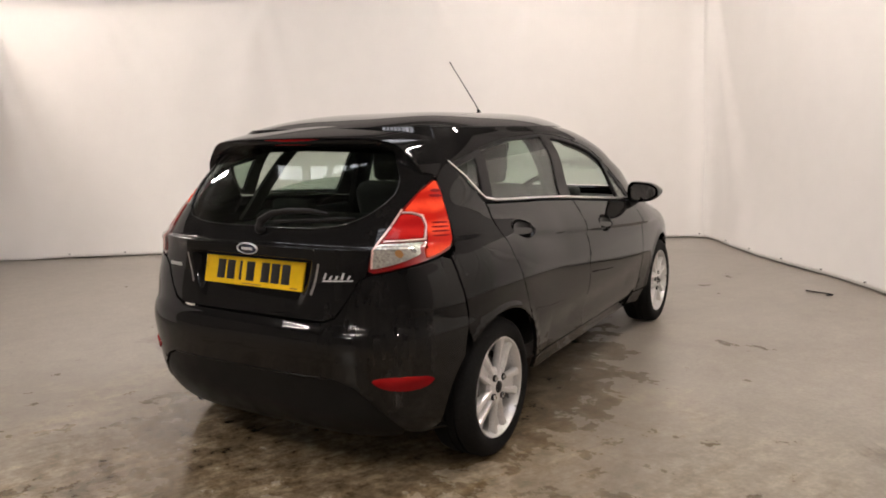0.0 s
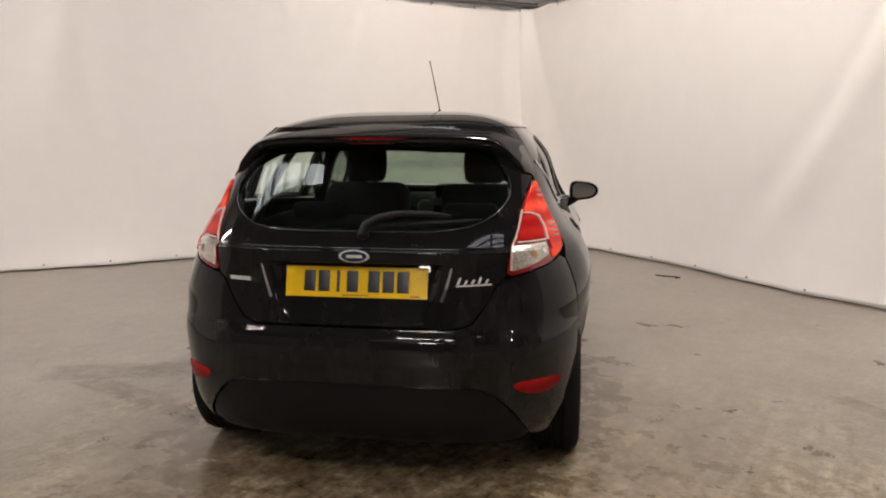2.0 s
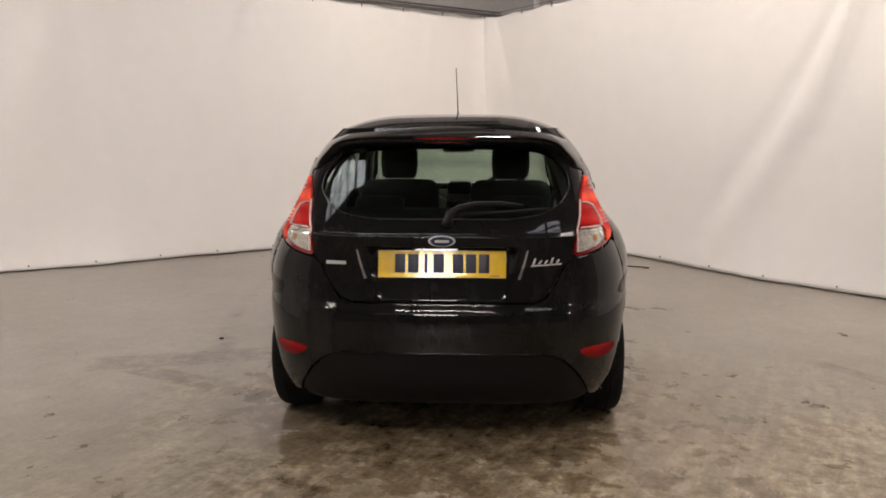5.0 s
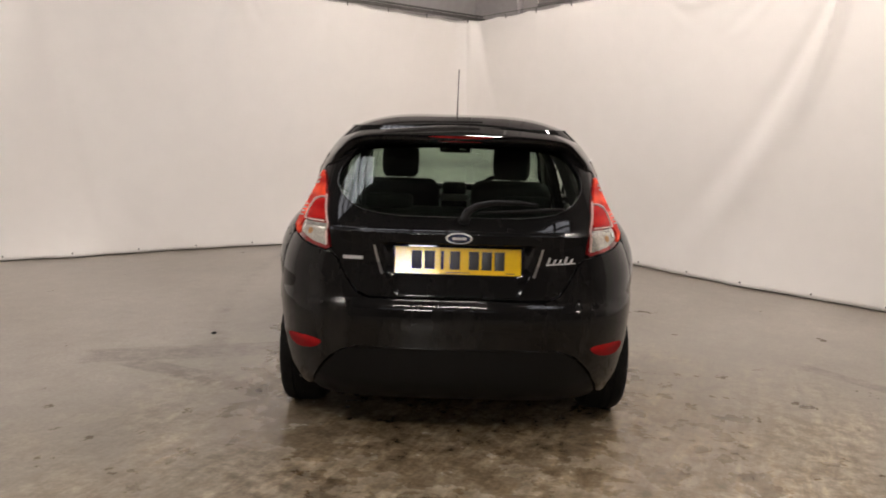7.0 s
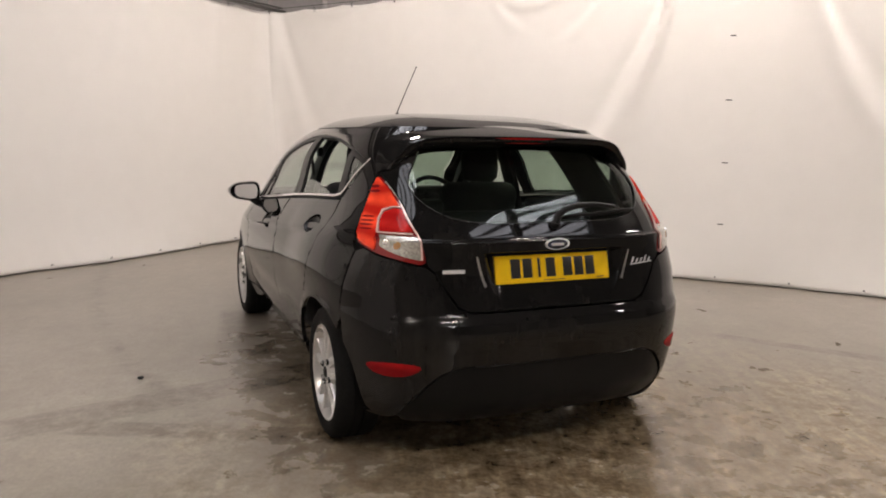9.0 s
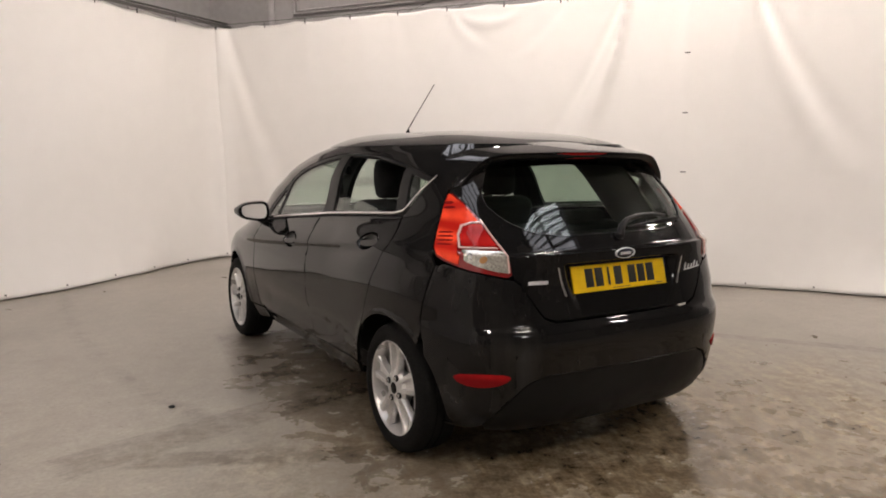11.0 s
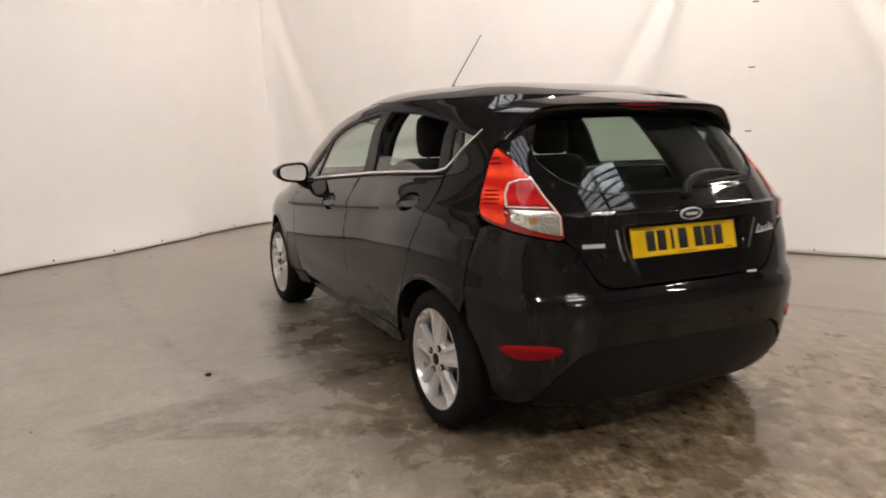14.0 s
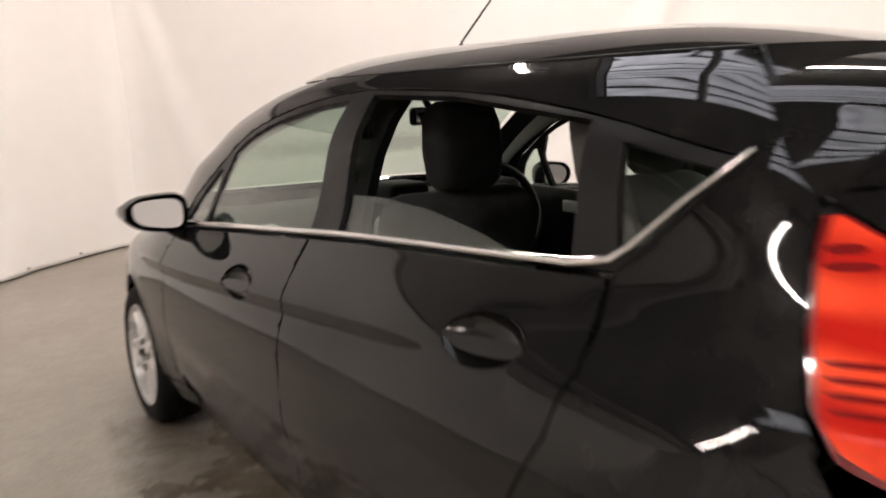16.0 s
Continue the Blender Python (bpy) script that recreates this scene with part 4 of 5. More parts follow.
# roof
rows = []
for i in range(15):
    r = 1 - (i / 14) ** 1.6
    row = []
    for j in range(97):
        s = END * (1 - abs(j - 48) / 48) * (1 if j <= 48 else -1)
        x, y, _ = skin(np.array(s if s else 1e-6), np.array(1.355))
        f = (y - YC) / (1.83 - YC) if y > YC else (YC - y) / 0.73
        f = min(1, max(0, f))
        p = 3.8 + (5.2 - 3.8) * f ** 3 if y > YC else 3.8 + (3.4 - 3.8) * f ** 2
        row.append((x * r, YC + 0.25 * (1 - r) + (y - YC) * r, 1.352 + 0.084 * (1 - r ** p)))
    rows.append(row)
strip("roof", PAINT, rows, car)
strip("headlining", LINER, [[(x * 0.985, y, z - 0.022) for x, y, z in r] for r in rows], car)


def lathe(name, profile, mat, parent, n=64, label="", smooth=35):
    """Turns a profile of (x, radius) round the x axis."""
    verts, faces, m = [], [], len(profile)
    for i in range(n):
        a = 2 * math.pi * i / n
        verts += [(x, r * math.cos(a), r * math.sin(a)) for x, r in profile]
    for i in range(n):
        k = (i + 1) % n
        faces += [[i * m + j, k * m + j, k * m + j + 1, i * m + j + 1] for j in range(m - 1)]
    return mesh_object(name, verts, faces, mat, parent, label, smooth=smooth)


def wheel(y, x, left, spin):
    """An alloy wheel with five twin spokes, four bolts and a dark cap."""
    ob = new("wheel")
    ob.parent = car
    ob.matrix_basis = pose(-x if left else x, y, 0.288, spin, 0, 180 if left else 0)
    tagged(ob, "silver alloy wheel with twin spokes and a black tyre")
    lathe("tyre", [(-0.010, 0.203), (0.004, 0.209), (0.011, 0.220), (0.015, 0.240), (0.010, 0.264), (-0.002, 0.279), (-0.022, 0.2865), (-0.05, 0.288), (-0.052, 0.282), (-0.058, 0.282), (-0.06, 0.288),
                   (-0.088, 0.288), (-0.09, 0.282), (-0.096, 0.282), (-0.098, 0.288), (-0.14, 0.287), (-0.165, 0.281), (-0.18, 0.262), (-0.185, 0.235), (-0.175, 0.196)], RUBBER, ob, 72)
    rim = lathe("rim", [(-0.012, 0.203), (0.002, 0.210), (0.007, 0.208), (0.006, 0.203), (-0.006, 0.197), (-0.022, 0.192), (-0.03, 0.190)], SILVER, ob, 72)
    lathe("barrel", [(-0.03, 0.190), (-0.05, 0.184), (-0.12, 0.182), (-0.17, 0.190), (-0.18, 0.200)], SILVER, rim, 48, "inner barrel of the rim")
    lathe("hub", [(-0.001, 0.0), (-0.001, 0.030), (-0.004, 0.046), (-0.007, 0.070), (-0.018, 0.082), (-0.05, 0.082)], SILVER, rim, 40)
    lathe("cap", [(0.004, 0.0), (0.004, 0.020), (0.002, 0.025), (-0.004, 0.026)], TRIM, rim, 28, "dark centre cap")
    for k in range(5):
        for lean in (-1, 1):
            a0, a1 = radians(72 * k + lean * 20), radians(72 * k + lean * 12.5)
            bm = bmesh.new()
            rows = []
            for r, ang, w, top, low in ((0.045, a0, 0.013, -0.003, -0.034), (0.08, a0 * 0.6 + a1 * 0.4, 0.0118, -0.004, -0.034), (0.13, a0 * 0.25 + a1 * 0.75, 0.0120, -0.006, -0.034), (0.174, a1, 0.0145, -0.007, -0.034), (0.199, a1, 0.021, -0.003, -0.038)):
                c, s = math.cos(ang), math.sin(ang)
                mid, across = Vector((0, r * c, r * s)), Vector((0, -s, c))
                rows.append([bm.verts.new(mid + across * (w * k2) + Vector((h, 0, 0))) for k2, h in ((-1, low), (-1, top - 0.008), (-0.6, top), (0.6, top), (1, top - 0.008), (1, low))])
            for a, b in zip(rows, rows[1:]):
                for j in range(5):
                    bm.faces.new([a[j], b[j], b[j + 1], a[j + 1]])
            bmesh.ops.recalc_face_normals(bm, faces=bm.faces[:])
            part("spoke", bm, SILVER, rim)
    for k in range(5):
        bm = bmesh.new()
        cols = [[bm.verts.new((h, r * math.cos(radians(72 * k + e)), r * math.sin(radians(72 * k + e)))) for e in (-w, -w * 0.4, w * 0.4, w)] for r, w, h in ((0.055, 16, -0.012), (0.10, 14, -0.026), (0.15, 12, -0.032), (0.197, 12, -0.024))]
        for a, b in zip(cols, cols[1:]):
            for j in range(3):
                bm.faces.new([a[j], a[j + 1], b[j + 1], b[j]])
        part("web", bm, SILVER, rim)
    for k in range(4):
        a = radians(45 + 90 * k)
        bm = bmesh.new()
        bmesh.ops.create_cone(bm, cap_ends=True, segments=14, radius1=0.0145, radius2=0.0145, depth=0.012, matrix=Matrix.Translation((-0.005, 0.054 * math.cos(a), 0.054 * math.sin(a))) @ Matrix.Rotation(math.pi / 2, 4, "Y"))
        part("bolt_well", bm, TRIM, rim)
        bm = bmesh.new()
        bmesh.ops.create_cone(bm, cap_ends=True, segments=6, radius1=0.0105, radius2=0.009, depth=0.014, matrix=Matrix.Translation((0.002, 0.054 * math.cos(a), 0.054 * math.sin(a))) @ Matrix.Rotation(math.pi / 2, 4, "Y"))
        part("bolt", bm, CHROME, rim)
    # dark disc added to shut off the bright inside of the barrel from behind
    lathe("barrel_blind", [(-0.11, 0.0), (-0.11, 0.181)], TRIM, ob, 36)
    lathe("brake_disc", [(-0.06, 0.0), (-0.06, 0.115), (-0.075, 0.12), (-0.09, 0.10)], STEEL, ob, 36)
    return ob


wheel(0, 0.80, True, 20)
wheel(0, 0.80, False, -10)
wheel(2.489, 0.80, True, 50)
wheel(2.489, 0.80, False, 30)


# ---- spoiler ----
def mirrored(pts):
    """A line from the right end over the middle to the left end, out of its left half (middle first)."""
    return [(-x, y, z) for x, y, z in pts[:0:-1]] + [tuple(p) for p in pts]


def smooth_line(pts, n=8):
    """A soft line through points."""
    out, p = [], [Vector(pts[0]) * 2 - Vector(pts[1])] + [Vector(q) for q in pts] + [Vector(pts[-1]) * 2 - Vector(pts[-2])]
    for i in range(1, len(p) - 2):
        for k in range(n):
            t = k / n
            a, b, c, d = p[i - 1:i + 3]
            out.append(0.5 * ((2 * b) + (c - a) * t + (2 * a - 5 * b + 4 * c - d) * t * t + (3 * b - a - 3 * c + d) * t ** 3))
    return out + [p[-2]]


def on_flank(y, z, off=0.003):
    """A place on the left flank as (distance from the middle, y, z)."""
    q = skin_off(*[np.array(v) for v in sy(y, z)], np.array(off))[0]
    return (float(-q[0]), float(q[1]), float(q[2]))


def between(a, b, t, lift=0.0):
    return [tuple(p + (q - p) * t + (lift if k == 2 else 0) for k, (p, q) in enumerate(zip(u, v))) for u, v in zip(a, b)]


lead = [(0, 0.02, 1.383), (0.2, 0.02, 1.378), (0.36, 0.01, 1.364), (0.46, -0.01, 1.345), on_flank(-0.045, 1.300), on_flank(-0.085, 1.245), on_flank(-0.12, 1.200), on_flank(-0.16, 1.162)]
trail = [(0, -0.300, 1.322), (0.2, -0.292, 1.321), (0.36, -0.275, 1.316), (0.445, -0.258, 1.307), (0.498, -0.244, 1.287), (0.538, -0.232, 1.250), (0.569, -0.222, 1.214), (0.586, -0.210, 1.180)]
over = between(lead, trail, 0.5, 0.004)
lip = [(0, -0.304, 1.312), (0.2, -0.296, 1.311), (0.36, -0.278, 1.306), (0.440, -0.261, 1.297), (0.491, -0.247, 1.279), (0.530, -0.235, 1.244), (0.560, -0.225, 1.209), (0.577, -0.213, 1.176)]
under = [(0, -0.292, 1.288), (0.2, -0.284, 1.286), (0.35, -0.262, 1.280), (0.426, -0.242, 1.270), (0.472, -0.226, 1.254), (0.512, -0.219, 1.226), (0.545, -0.213, 1.197), (0.567, -0.206, 1.168)]
inner = [(0, -0.20, 1.262), (0.2, -0.195, 1.258), (0.34, -0.178, 1.252), (0.41, -0.160, 1.243), (0.447, -0.150, 1.230), (0.485, -0.155, 1.210), (0.522, -0.165, 1.186), (0.548, -0.176, 1.163)]
rows = [smooth_line(mirrored([Vector(q) for q in line]), 6) for line in (lead, over, trail, lip, under, inner)]
rows = [list(r) for r in zip(*[smooth_line(list(col), 4) for col in zip(*rows)])]
spoiler = strip("spoiler", PAINT, rows, tailgate, "black roof spoiler")
bm = bmesh.new()
cols = []
for i in range(13):
    x = -0.165 + 0.33 * i / 12
    y = -0.304 + 0.075 * (x / 0.49) ** 2
    cols.append([bm.verts.new((x, y + dy, z)) for dy, z in ((0.02, 1.3185), (-0.004, 1.316), (0.006, 1.291), (0.03, 1.289))])
for a, b in zip(cols, cols[1:]):
    for j in range(3):
        bm.faces.new([a[j], b[j], b[j + 1], a[j + 1]])
bmesh.ops.recalc_face_normals(bm, faces=bm.faces[:])
part("stop_lamp", bm, REFLECTOR, spoiler, "dark red high stop lamp")

# ---- number plate, badges, wiper, aerial ----
plate = new("number_plate")
plate.parent = tailgate
tagged(plate, "yellow number plate with seven black bars")
plate.matrix_basis = Matrix.Translation((-0.001, -0.551, 0.801)) @ Matrix.Rotation(radians(-14.3), 4, "X")
bm = bmesh.new()
box(bm, (-0.262, -0.003, -0.0555), (0.262, 0.003, 0.0555))
part("plate", bm, PLATE, plate)
x = -0.193
for k in range(7):
    bm = bmesh.new()
    wide = 0.012 if k == 2 else 0.043
    box(bm, (x + (0.043 - wide) * 0.5, -0.0042, -0.036), (x + (0.043 + wide) * 0.5, -0.0028, 0.041), 0.0005)
    part("bar", bm, INK, plate)
    x += 0.053 + (0.026 if k == 3 else 0)
bm = bmesh.new()
box(bm, (-0.05, -0.0040, -0.0495), (0.05, -0.0028, -0.0465))
part("maker_bar", bm, INK, plate)
bm = bmesh.new()
box(bm, (0.20, -0.0040, -0.0495), (0.235, -0.0028, -0.0455))
part("maker_bar", bm, INK, plate)

badge = new("badge")
badge.parent = tailgate
badge.matrix_basis = Matrix.Translation((0, -0.574, 0.900)) @ Matrix.Rotation(radians(8), 4, "X") @ Matrix.Rotation(radians(-90), 4, "Z") @ Matrix.Diagonal((1, 0.92, 0.38, 1))
tagged(badge, "plain oval badge with a silver rim")
lathe("rim", [(0.000, 0.061), (0.006, 0.060), (0.008, 0.056), (0.006, 0.052), (0.004, 0.051)], BADGE, badge, 40)
lathe("field", [(0.006, 0.0), (0.005, 0.03), (0.0045, 0.052)], BLUE, badge, 40)
bm = bmesh.new()
box(bm, (0.0055, -0.030, -0.014), (0.0072, 0.032, 0.014), 0.0005)
part("emblem_bar", bm, BADGE, badge)


def tail_bar(name, pts, mat, label, off=0.003, thick=0.004):
    return patch(name, [sx(-x, z) for x, z in pts], mat, tailgate, label, off=off, thick=thick, grid=0.03, edge=0.001)


tail_bar("model_script", [(0.362, 0.796), (0.366, 0.802), (0.488, 0.808), (0.486, 0.803)], BADGE, "plain silver bar of the model script")
for k in range(5):
    x = 0.366 + 0.024 * k
    tall = 0.024 if k in (0, 3) else 0.015
    tail_bar("model_script", [(x, 0.805 + 0.001 * k), (x + 0.010, 0.805 + 0.001 * k + tall), (x + 0.017, 0.805 + 0.001 * k + tall), (x + 0.009, 0.805 + 0.001 * k)], BADGE, "plain silver stroke of the model script")
tail_bar("trim_badge", [(-0.480, 0.800), (-0.480, 0.814), (-0.396, 0.814), (-0.396, 0.800)], BADGE, "small silver trim badge")
# chrome slivers stand in for highlights on the black side walls of the recess
for m in (1, -1):
    tail_bar("recess_highlight", [(m * 0.352, 0.862), (m * 0.345, 0.862), (m * 0.308, 0.747), (m * 0.318, 0.742)][::m], CHROME, "added chrome strip for the highlight on the plate recess edge", off=0.0015, thick=0.006)

rim_half = [(0.0, 0.977), (0.13, 0.977), (0.26, 0.979), (0.34, 0.986), (0.41, 0.998), (0.455, 1.018), (0.49, 1.04), (0.517, 1.07), (0.533, 1.10), (0.534, 1.13), (0.522, 1.165)]
RIM_LINE = [(-x, z) for x, z in rim_half[:0:-1]] + rim_half
wiper = new("rear_wiper")
wiper.parent = tailgate
tagged(wiper, "black rear wiper resting on the glass")


def tube_along(name, pts, radii, mat, parent, n=8, flat=1.0, label=""):
    """A tapering rod along points, squashed by flat across its height."""
    pts = [Vector(p) for p in pts]
    verts, faces = [], []
    for i, p in enumerate(pts):
        d = (pts[min(i + 1, len(pts) - 1)] - pts[max(i - 1, 0)]).normalized()
        a = d.cross(Vector((0, 0, 1)))
        a = a.normalized() if a.length > 1e-4 else Vector((1, 0, 0))
        b = d.cross(a)
        r = radii[i] if isinstance(radii, (list, tuple)) else radii
        verts += [p + (a * math.cos(2 * math.pi * k / n) + b * flat * math.sin(2 * math.pi * k / n)) * r for k in range(n)]
    for i in range(len(pts) - 1):
        faces += [[i * n + k, i * n + (k + 1) % n, (i + 1) * n + (k + 1) % n, (i + 1) * n + k] for k in range(n)]
    faces += [list(range(n))[::-1], [len(verts) - n + k for k in range(n)]]
    return mesh_object(name, verts, faces, mat, parent, label, smooth=50)


tube_along("skirt_lip", [(x, y, z) for x, y, z in (skin_off(np.array(a), np.array(b), np.array(0.002))[0] for a, b in (sx(x, 0.4405) for x in np.linspace(-0.42, 0.42, 25)))], 0.0035, PAINT, car, 8, label="glossy black lip over the skirt")
# bright strip along the waist and up the rear pillar, and the dark ditch along each edge of the roof
WAIST = [(y, float(BELT(y)) + 0.004) for y in np.linspace(1.87, 0.16, 20)] + [(0.115, 1.054), (0.088, 1.060), (0.060, 1.082), (-0.005, 1.150), (-0.072, 1.218)]
for side in (1, -1):
    tube_along("waist_strip", [(-side * x, y, z) for x, y, z in (on_flank(y, z, 0.004 + float(flank_relief(*(np.array(v) for v in sy(y, z)))) * 0.9) for y, z in WAIST)], [0.0050] * 21 + [0.0040, 0.0032, 0.0030, 0.0027], CHROME, car, 12, 1.5, "bright metal strip under the windows")
    tube_along("roof_ditch", [(-side * x, y, z) for x, y, z in (on_flank(y, 1.3545, -0.0015) for y in np.linspace(0.0, 1.30, 24))], 0.0036, TRIM, car, 8, label="dark strip in the roof ditch")


def on_tail(x, z, off):
    s, z = sx(-x, z)
    return Vector(skin_off(np.array(s), np.array(z), np.array(off))[0])


for side in (1, -1):
    tube_along("seam_edge", smooth_line([Vector(skin_off(np.array(side * a), np.array(b), np.array(0.0012))[0]) for a, b in SEAM_EDGE], 8), 0.0028, PAINT, tailgate, 8)
tube_along("glass_edge", [on_tail(x, z, 0.0045) for x, z in RIM_LINE], 0.0011, GLASS_EDGE, tailgate, 6, label="pale edge of the rear glass")
tube_along("arm", [on_tail(x, z, o) for x, z, o in ((0.02, 0.965, 0.012), (0.03, 0.985, 0.030), (0.07, 1.005, 0.038), (0.14, 1.020, 0.036), (0.24, 1.026, 0.030), (0.33, 1.022, 0.022))],
           [0.016, 0.014, 0.0115, 0.010, 0.0085, 0.005], FRAME, wiper, 14, 1.2)
tube_along("blade", [on_tail(x, z, 0.012) for x, z in ((0.08, 0.992), (0.2, 0.999), (0.3, 1.004), (0.40, 1.010), (0.44, 1.013))], [0.004, 0.0055, 0.0065, 0.006, 0.003], TRIM, wiper, 8, 1.5)
bm = bmesh.new()
bmesh.ops.create_uvsphere(bm, u_segments=16, v_segments=10, radius=0.024)
bmesh.ops.scale(bm, vec=(1, 0.8, 0.8), verts=bm.verts)
bmesh.ops.translate(bm, vec=on_tail(0.02, 0.965, 0.006), verts=bm.verts)
part("pivot_cap", bm, TRIM, wiper)

aerial = new("aerial")
aerial.parent = car
tagged(aerial, "thin black roof aerial leaning back")
tube_along("base", [(0, 1.380, 1.412), (0, 1.362, 1.452), (0, 1.350, 1.466)], [0.016, 0.011, 0.005], TRIM, aerial, 12)
tube_along("rod", [(0, 1.352, 1.470), (0, 1.20, 1.585), (0, 1.03, 1.712)], [0.0034, 0.0028, 0.0024], TRIM, aerial, 8)
bm = bmesh.new()
bmesh.ops.create_uvsphere(bm, u_segments=8, v_segments=6, radius=0.0045)
bmesh.ops.translate(bm, vec=(0, 1.028, 1.7135), verts=bm.verts)
part("tip", bm, TRIM, aerial)


# ---- door mirrors ----
def door_mirror(side):
    """A painted shell with a mirror in it and a dark arm on the door; side +1 is the left."""
    ob = new("door_mirror")
    ob.parent = car
    tagged(ob, "black door mirror on a dark arm")
    c = Vector((-side * 0.872, 1.80, 0.955))
    tilt = 0.30 if side == 1 else 0.10
    glass_tilt = 0.62 if side == 1 else 0.10
    bm = bmesh.new()
    rings = []
    for t, w, h, dx, dz in ((0.0, 0.090, 0.062, 0, 0), (0.03, 0.094, 0.066, 0, 0), (0.06, 0.090, 0.064, 0.002, 0), (0.09, 0.088, 0.050, 0.006, 0), (0.115, 0.058, 0.034, 0.010, 0), (0.128, 0.020, 0.012, 0.012, 0)):
        ring = []
        for k in range(28):
            a = 2 * math.pi * k / 28
            ca, sa = math.cos(a), math.sin(a)
            px = w * math.copysign(abs(ca) ** 0.62, ca)
            pz = h * math.copysign(abs(sa) ** 0.72, sa) * (0.92 - 0.30 * ca)
            ring.append(bm.verts.new(c + Vector((-side * (px + dx), t + tilt * px, pz + dz))))
        rings.append(ring)
    for a, b in zip(rings, rings[1:]):
        for k in range(28):
            bm.faces.new([a[k], a[(k + 1) % 28], b[(k + 1) % 28], b[k]])
    bm.faces.new(rings[-1])
    back = [bm.verts.new(v.co + Vector((0, 0.050, 0)) + (c - v.co) * 0.07) for v in rings[0]]
    for k in range(28):
        bm.faces.new([rings[0][(k + 1) % 28], rings[0][k], back[k], back[(k + 1) % 28]])
    bm.faces.new(back[::-1])
    bmesh.ops.recalc_face_normals(bm, faces=bm.faces[:])
    part("shell", bm, PAINT, ob)
    bm = bmesh.new()
    vs = []
    for k in range(28):
        a = 2 * math.pi * k / 28
        ca, sa = math.cos(a), math.sin(a)
        px = 0.072 * math.copysign(abs(ca) ** 0.62, ca)
        vs.append(bm.verts.new(c + Vector((-side * px, 0.012 + glass_tilt * px, 0.048 * math.copysign(abs(sa) ** 0.72, sa) * (0.92 - 0.30 * ca)))))
    bm.faces.new(vs)
    f = bmesh.ops.extrude_face_region(bm, geom=bm.faces[:])
    bmesh.ops.translate(bm, vec=(0, 0.003, 0), verts=[g for g in f["geom"] if isinstance(g, bmesh.types.BMVert)])
    bmesh.ops.recalc_face_normals(bm, faces=bm.faces[:])
    part("mirror_glass", bm, MIRROR, ob, "mirror pane")
    tube_along("arm", [(-side * 0.735, 1.83, 0.865), (-side * 0.78, 1.845, 0.880), (-side * 0.83, 1.85, 0.905)], [0.045, 0.038, 0.026], TRIM, ob, 12, 0.75)
    return ob


door_mirror(1)
door_mirror(-1)

# ---- underneath ----
bm = bmesh.new()
box(bm, (-0.58, -0.30, 0.155), (0.58, 3.05, 0.26), 0.02)
part("floor_pan", bm, TRIM, car)
for cy in (0, 2.489):
    for side in (1, -1):
        verts, faces = [], []
        for i in range(19):
            a = radians(-8 + 196 * i / 18)
            y, z = cy + 0.345 * math.cos(a), 0.288 + 0.345 * math.sin(a)
            verts += [(-side * 0.715, y, z), (-side * 0.50, y, z)]
        faces = [[2 * i, 2 * i + 1, 2 * i + 3, 2 * i + 2] for i in range(18)]
        k = len(verts)
        verts.append((-side * 0.50, cy, 0.288))
        faces += [[2 * i + 1, 2 * i + 3, k] for i in range(18)]
        mesh_object("wheel_arch_liner", verts, faces, TRIM, car)
bm = bmesh.new()
bmesh.ops.create_cone(bm, cap_ends=False, segments=20, radius1=0.026, radius2=0.024, depth=0.14, matrix=Matrix.Translation((-0.42, -0.425, 0.196)) @ Matrix.Rotation(radians(80), 4, "X"))
part("exhaust_tip", bm, CHROME, car)

# ---- inside the car ----
def soft_block(name, lo, hi, bevel, mat, parent, m=None, label=""):
    bm = bmesh.new()
    box(bm, lo, hi, bevel, m)
    return part(name, bm, mat, parent, label)


def front_seat(x, back=0.0):
    """A dark cloth seat: cushion, leaning back and head restraint on two posts."""
    ob = new("front_seat")
    ob.parent = car
    ob.location = (x, -back, 0)
    tagged(ob, "dark cloth front seat with a tall head restraint")
    soft_block("cushion", (-0.25, 1.0, 0.36), (0.25, 1.50, 0.54), 0.06, CLOTH, ob)
    lean = Matrix.Translation((0, 1.06, 0.48)) @ Matrix.Rotation(radians(15), 4, "X")
    soft_block("backrest", (-0.235, -0.09, 0.0), (0.235, 0.07, 0.600), 0.065, CLOTH, ob, lean)
    bm = bmesh.new()
    rings = []
    for h, w, d, y in ((0.0, 0.085, 0.030, 0), (0.02, 0.104, 0.048, 0), (0.09, 0.112, 0.056, 0.004), (0.16, 0.108, 0.055, 0.010), (0.20, 0.096, 0.046, 0.014), (0.218, 0.070, 0.026, 0.016)):
        ring = []
        for k in range(24):
            a = 2 * math.pi * k / 24
            ca, sa = math.cos(a), math.sin(a)
            ring.append(bm.verts.new((w * math.copysign(abs(ca) ** 0.6, ca), 0.905 + y + d * math.copysign(abs(sa) ** 0.7, sa), 1.068 + h)))
        rings.append(ring)
    for a, b in zip(rings, rings[1:]):
        for k in range(24):
            bm.faces.new([a[k], a[(k + 1) % 24], b[(k + 1) % 24], b[k]])
    bm.faces.new(rings[-1])
    bm.faces.new(rings[0][::-1])
    part("head_restraint", bm, CLOTH, ob)
    for dx in (-0.05, 0.05):
        tube_along("post", [(dx, 0.92, 0.98), (dx, 0.905, 1.09)], 0.007, CHROME, ob, 8)
    return ob


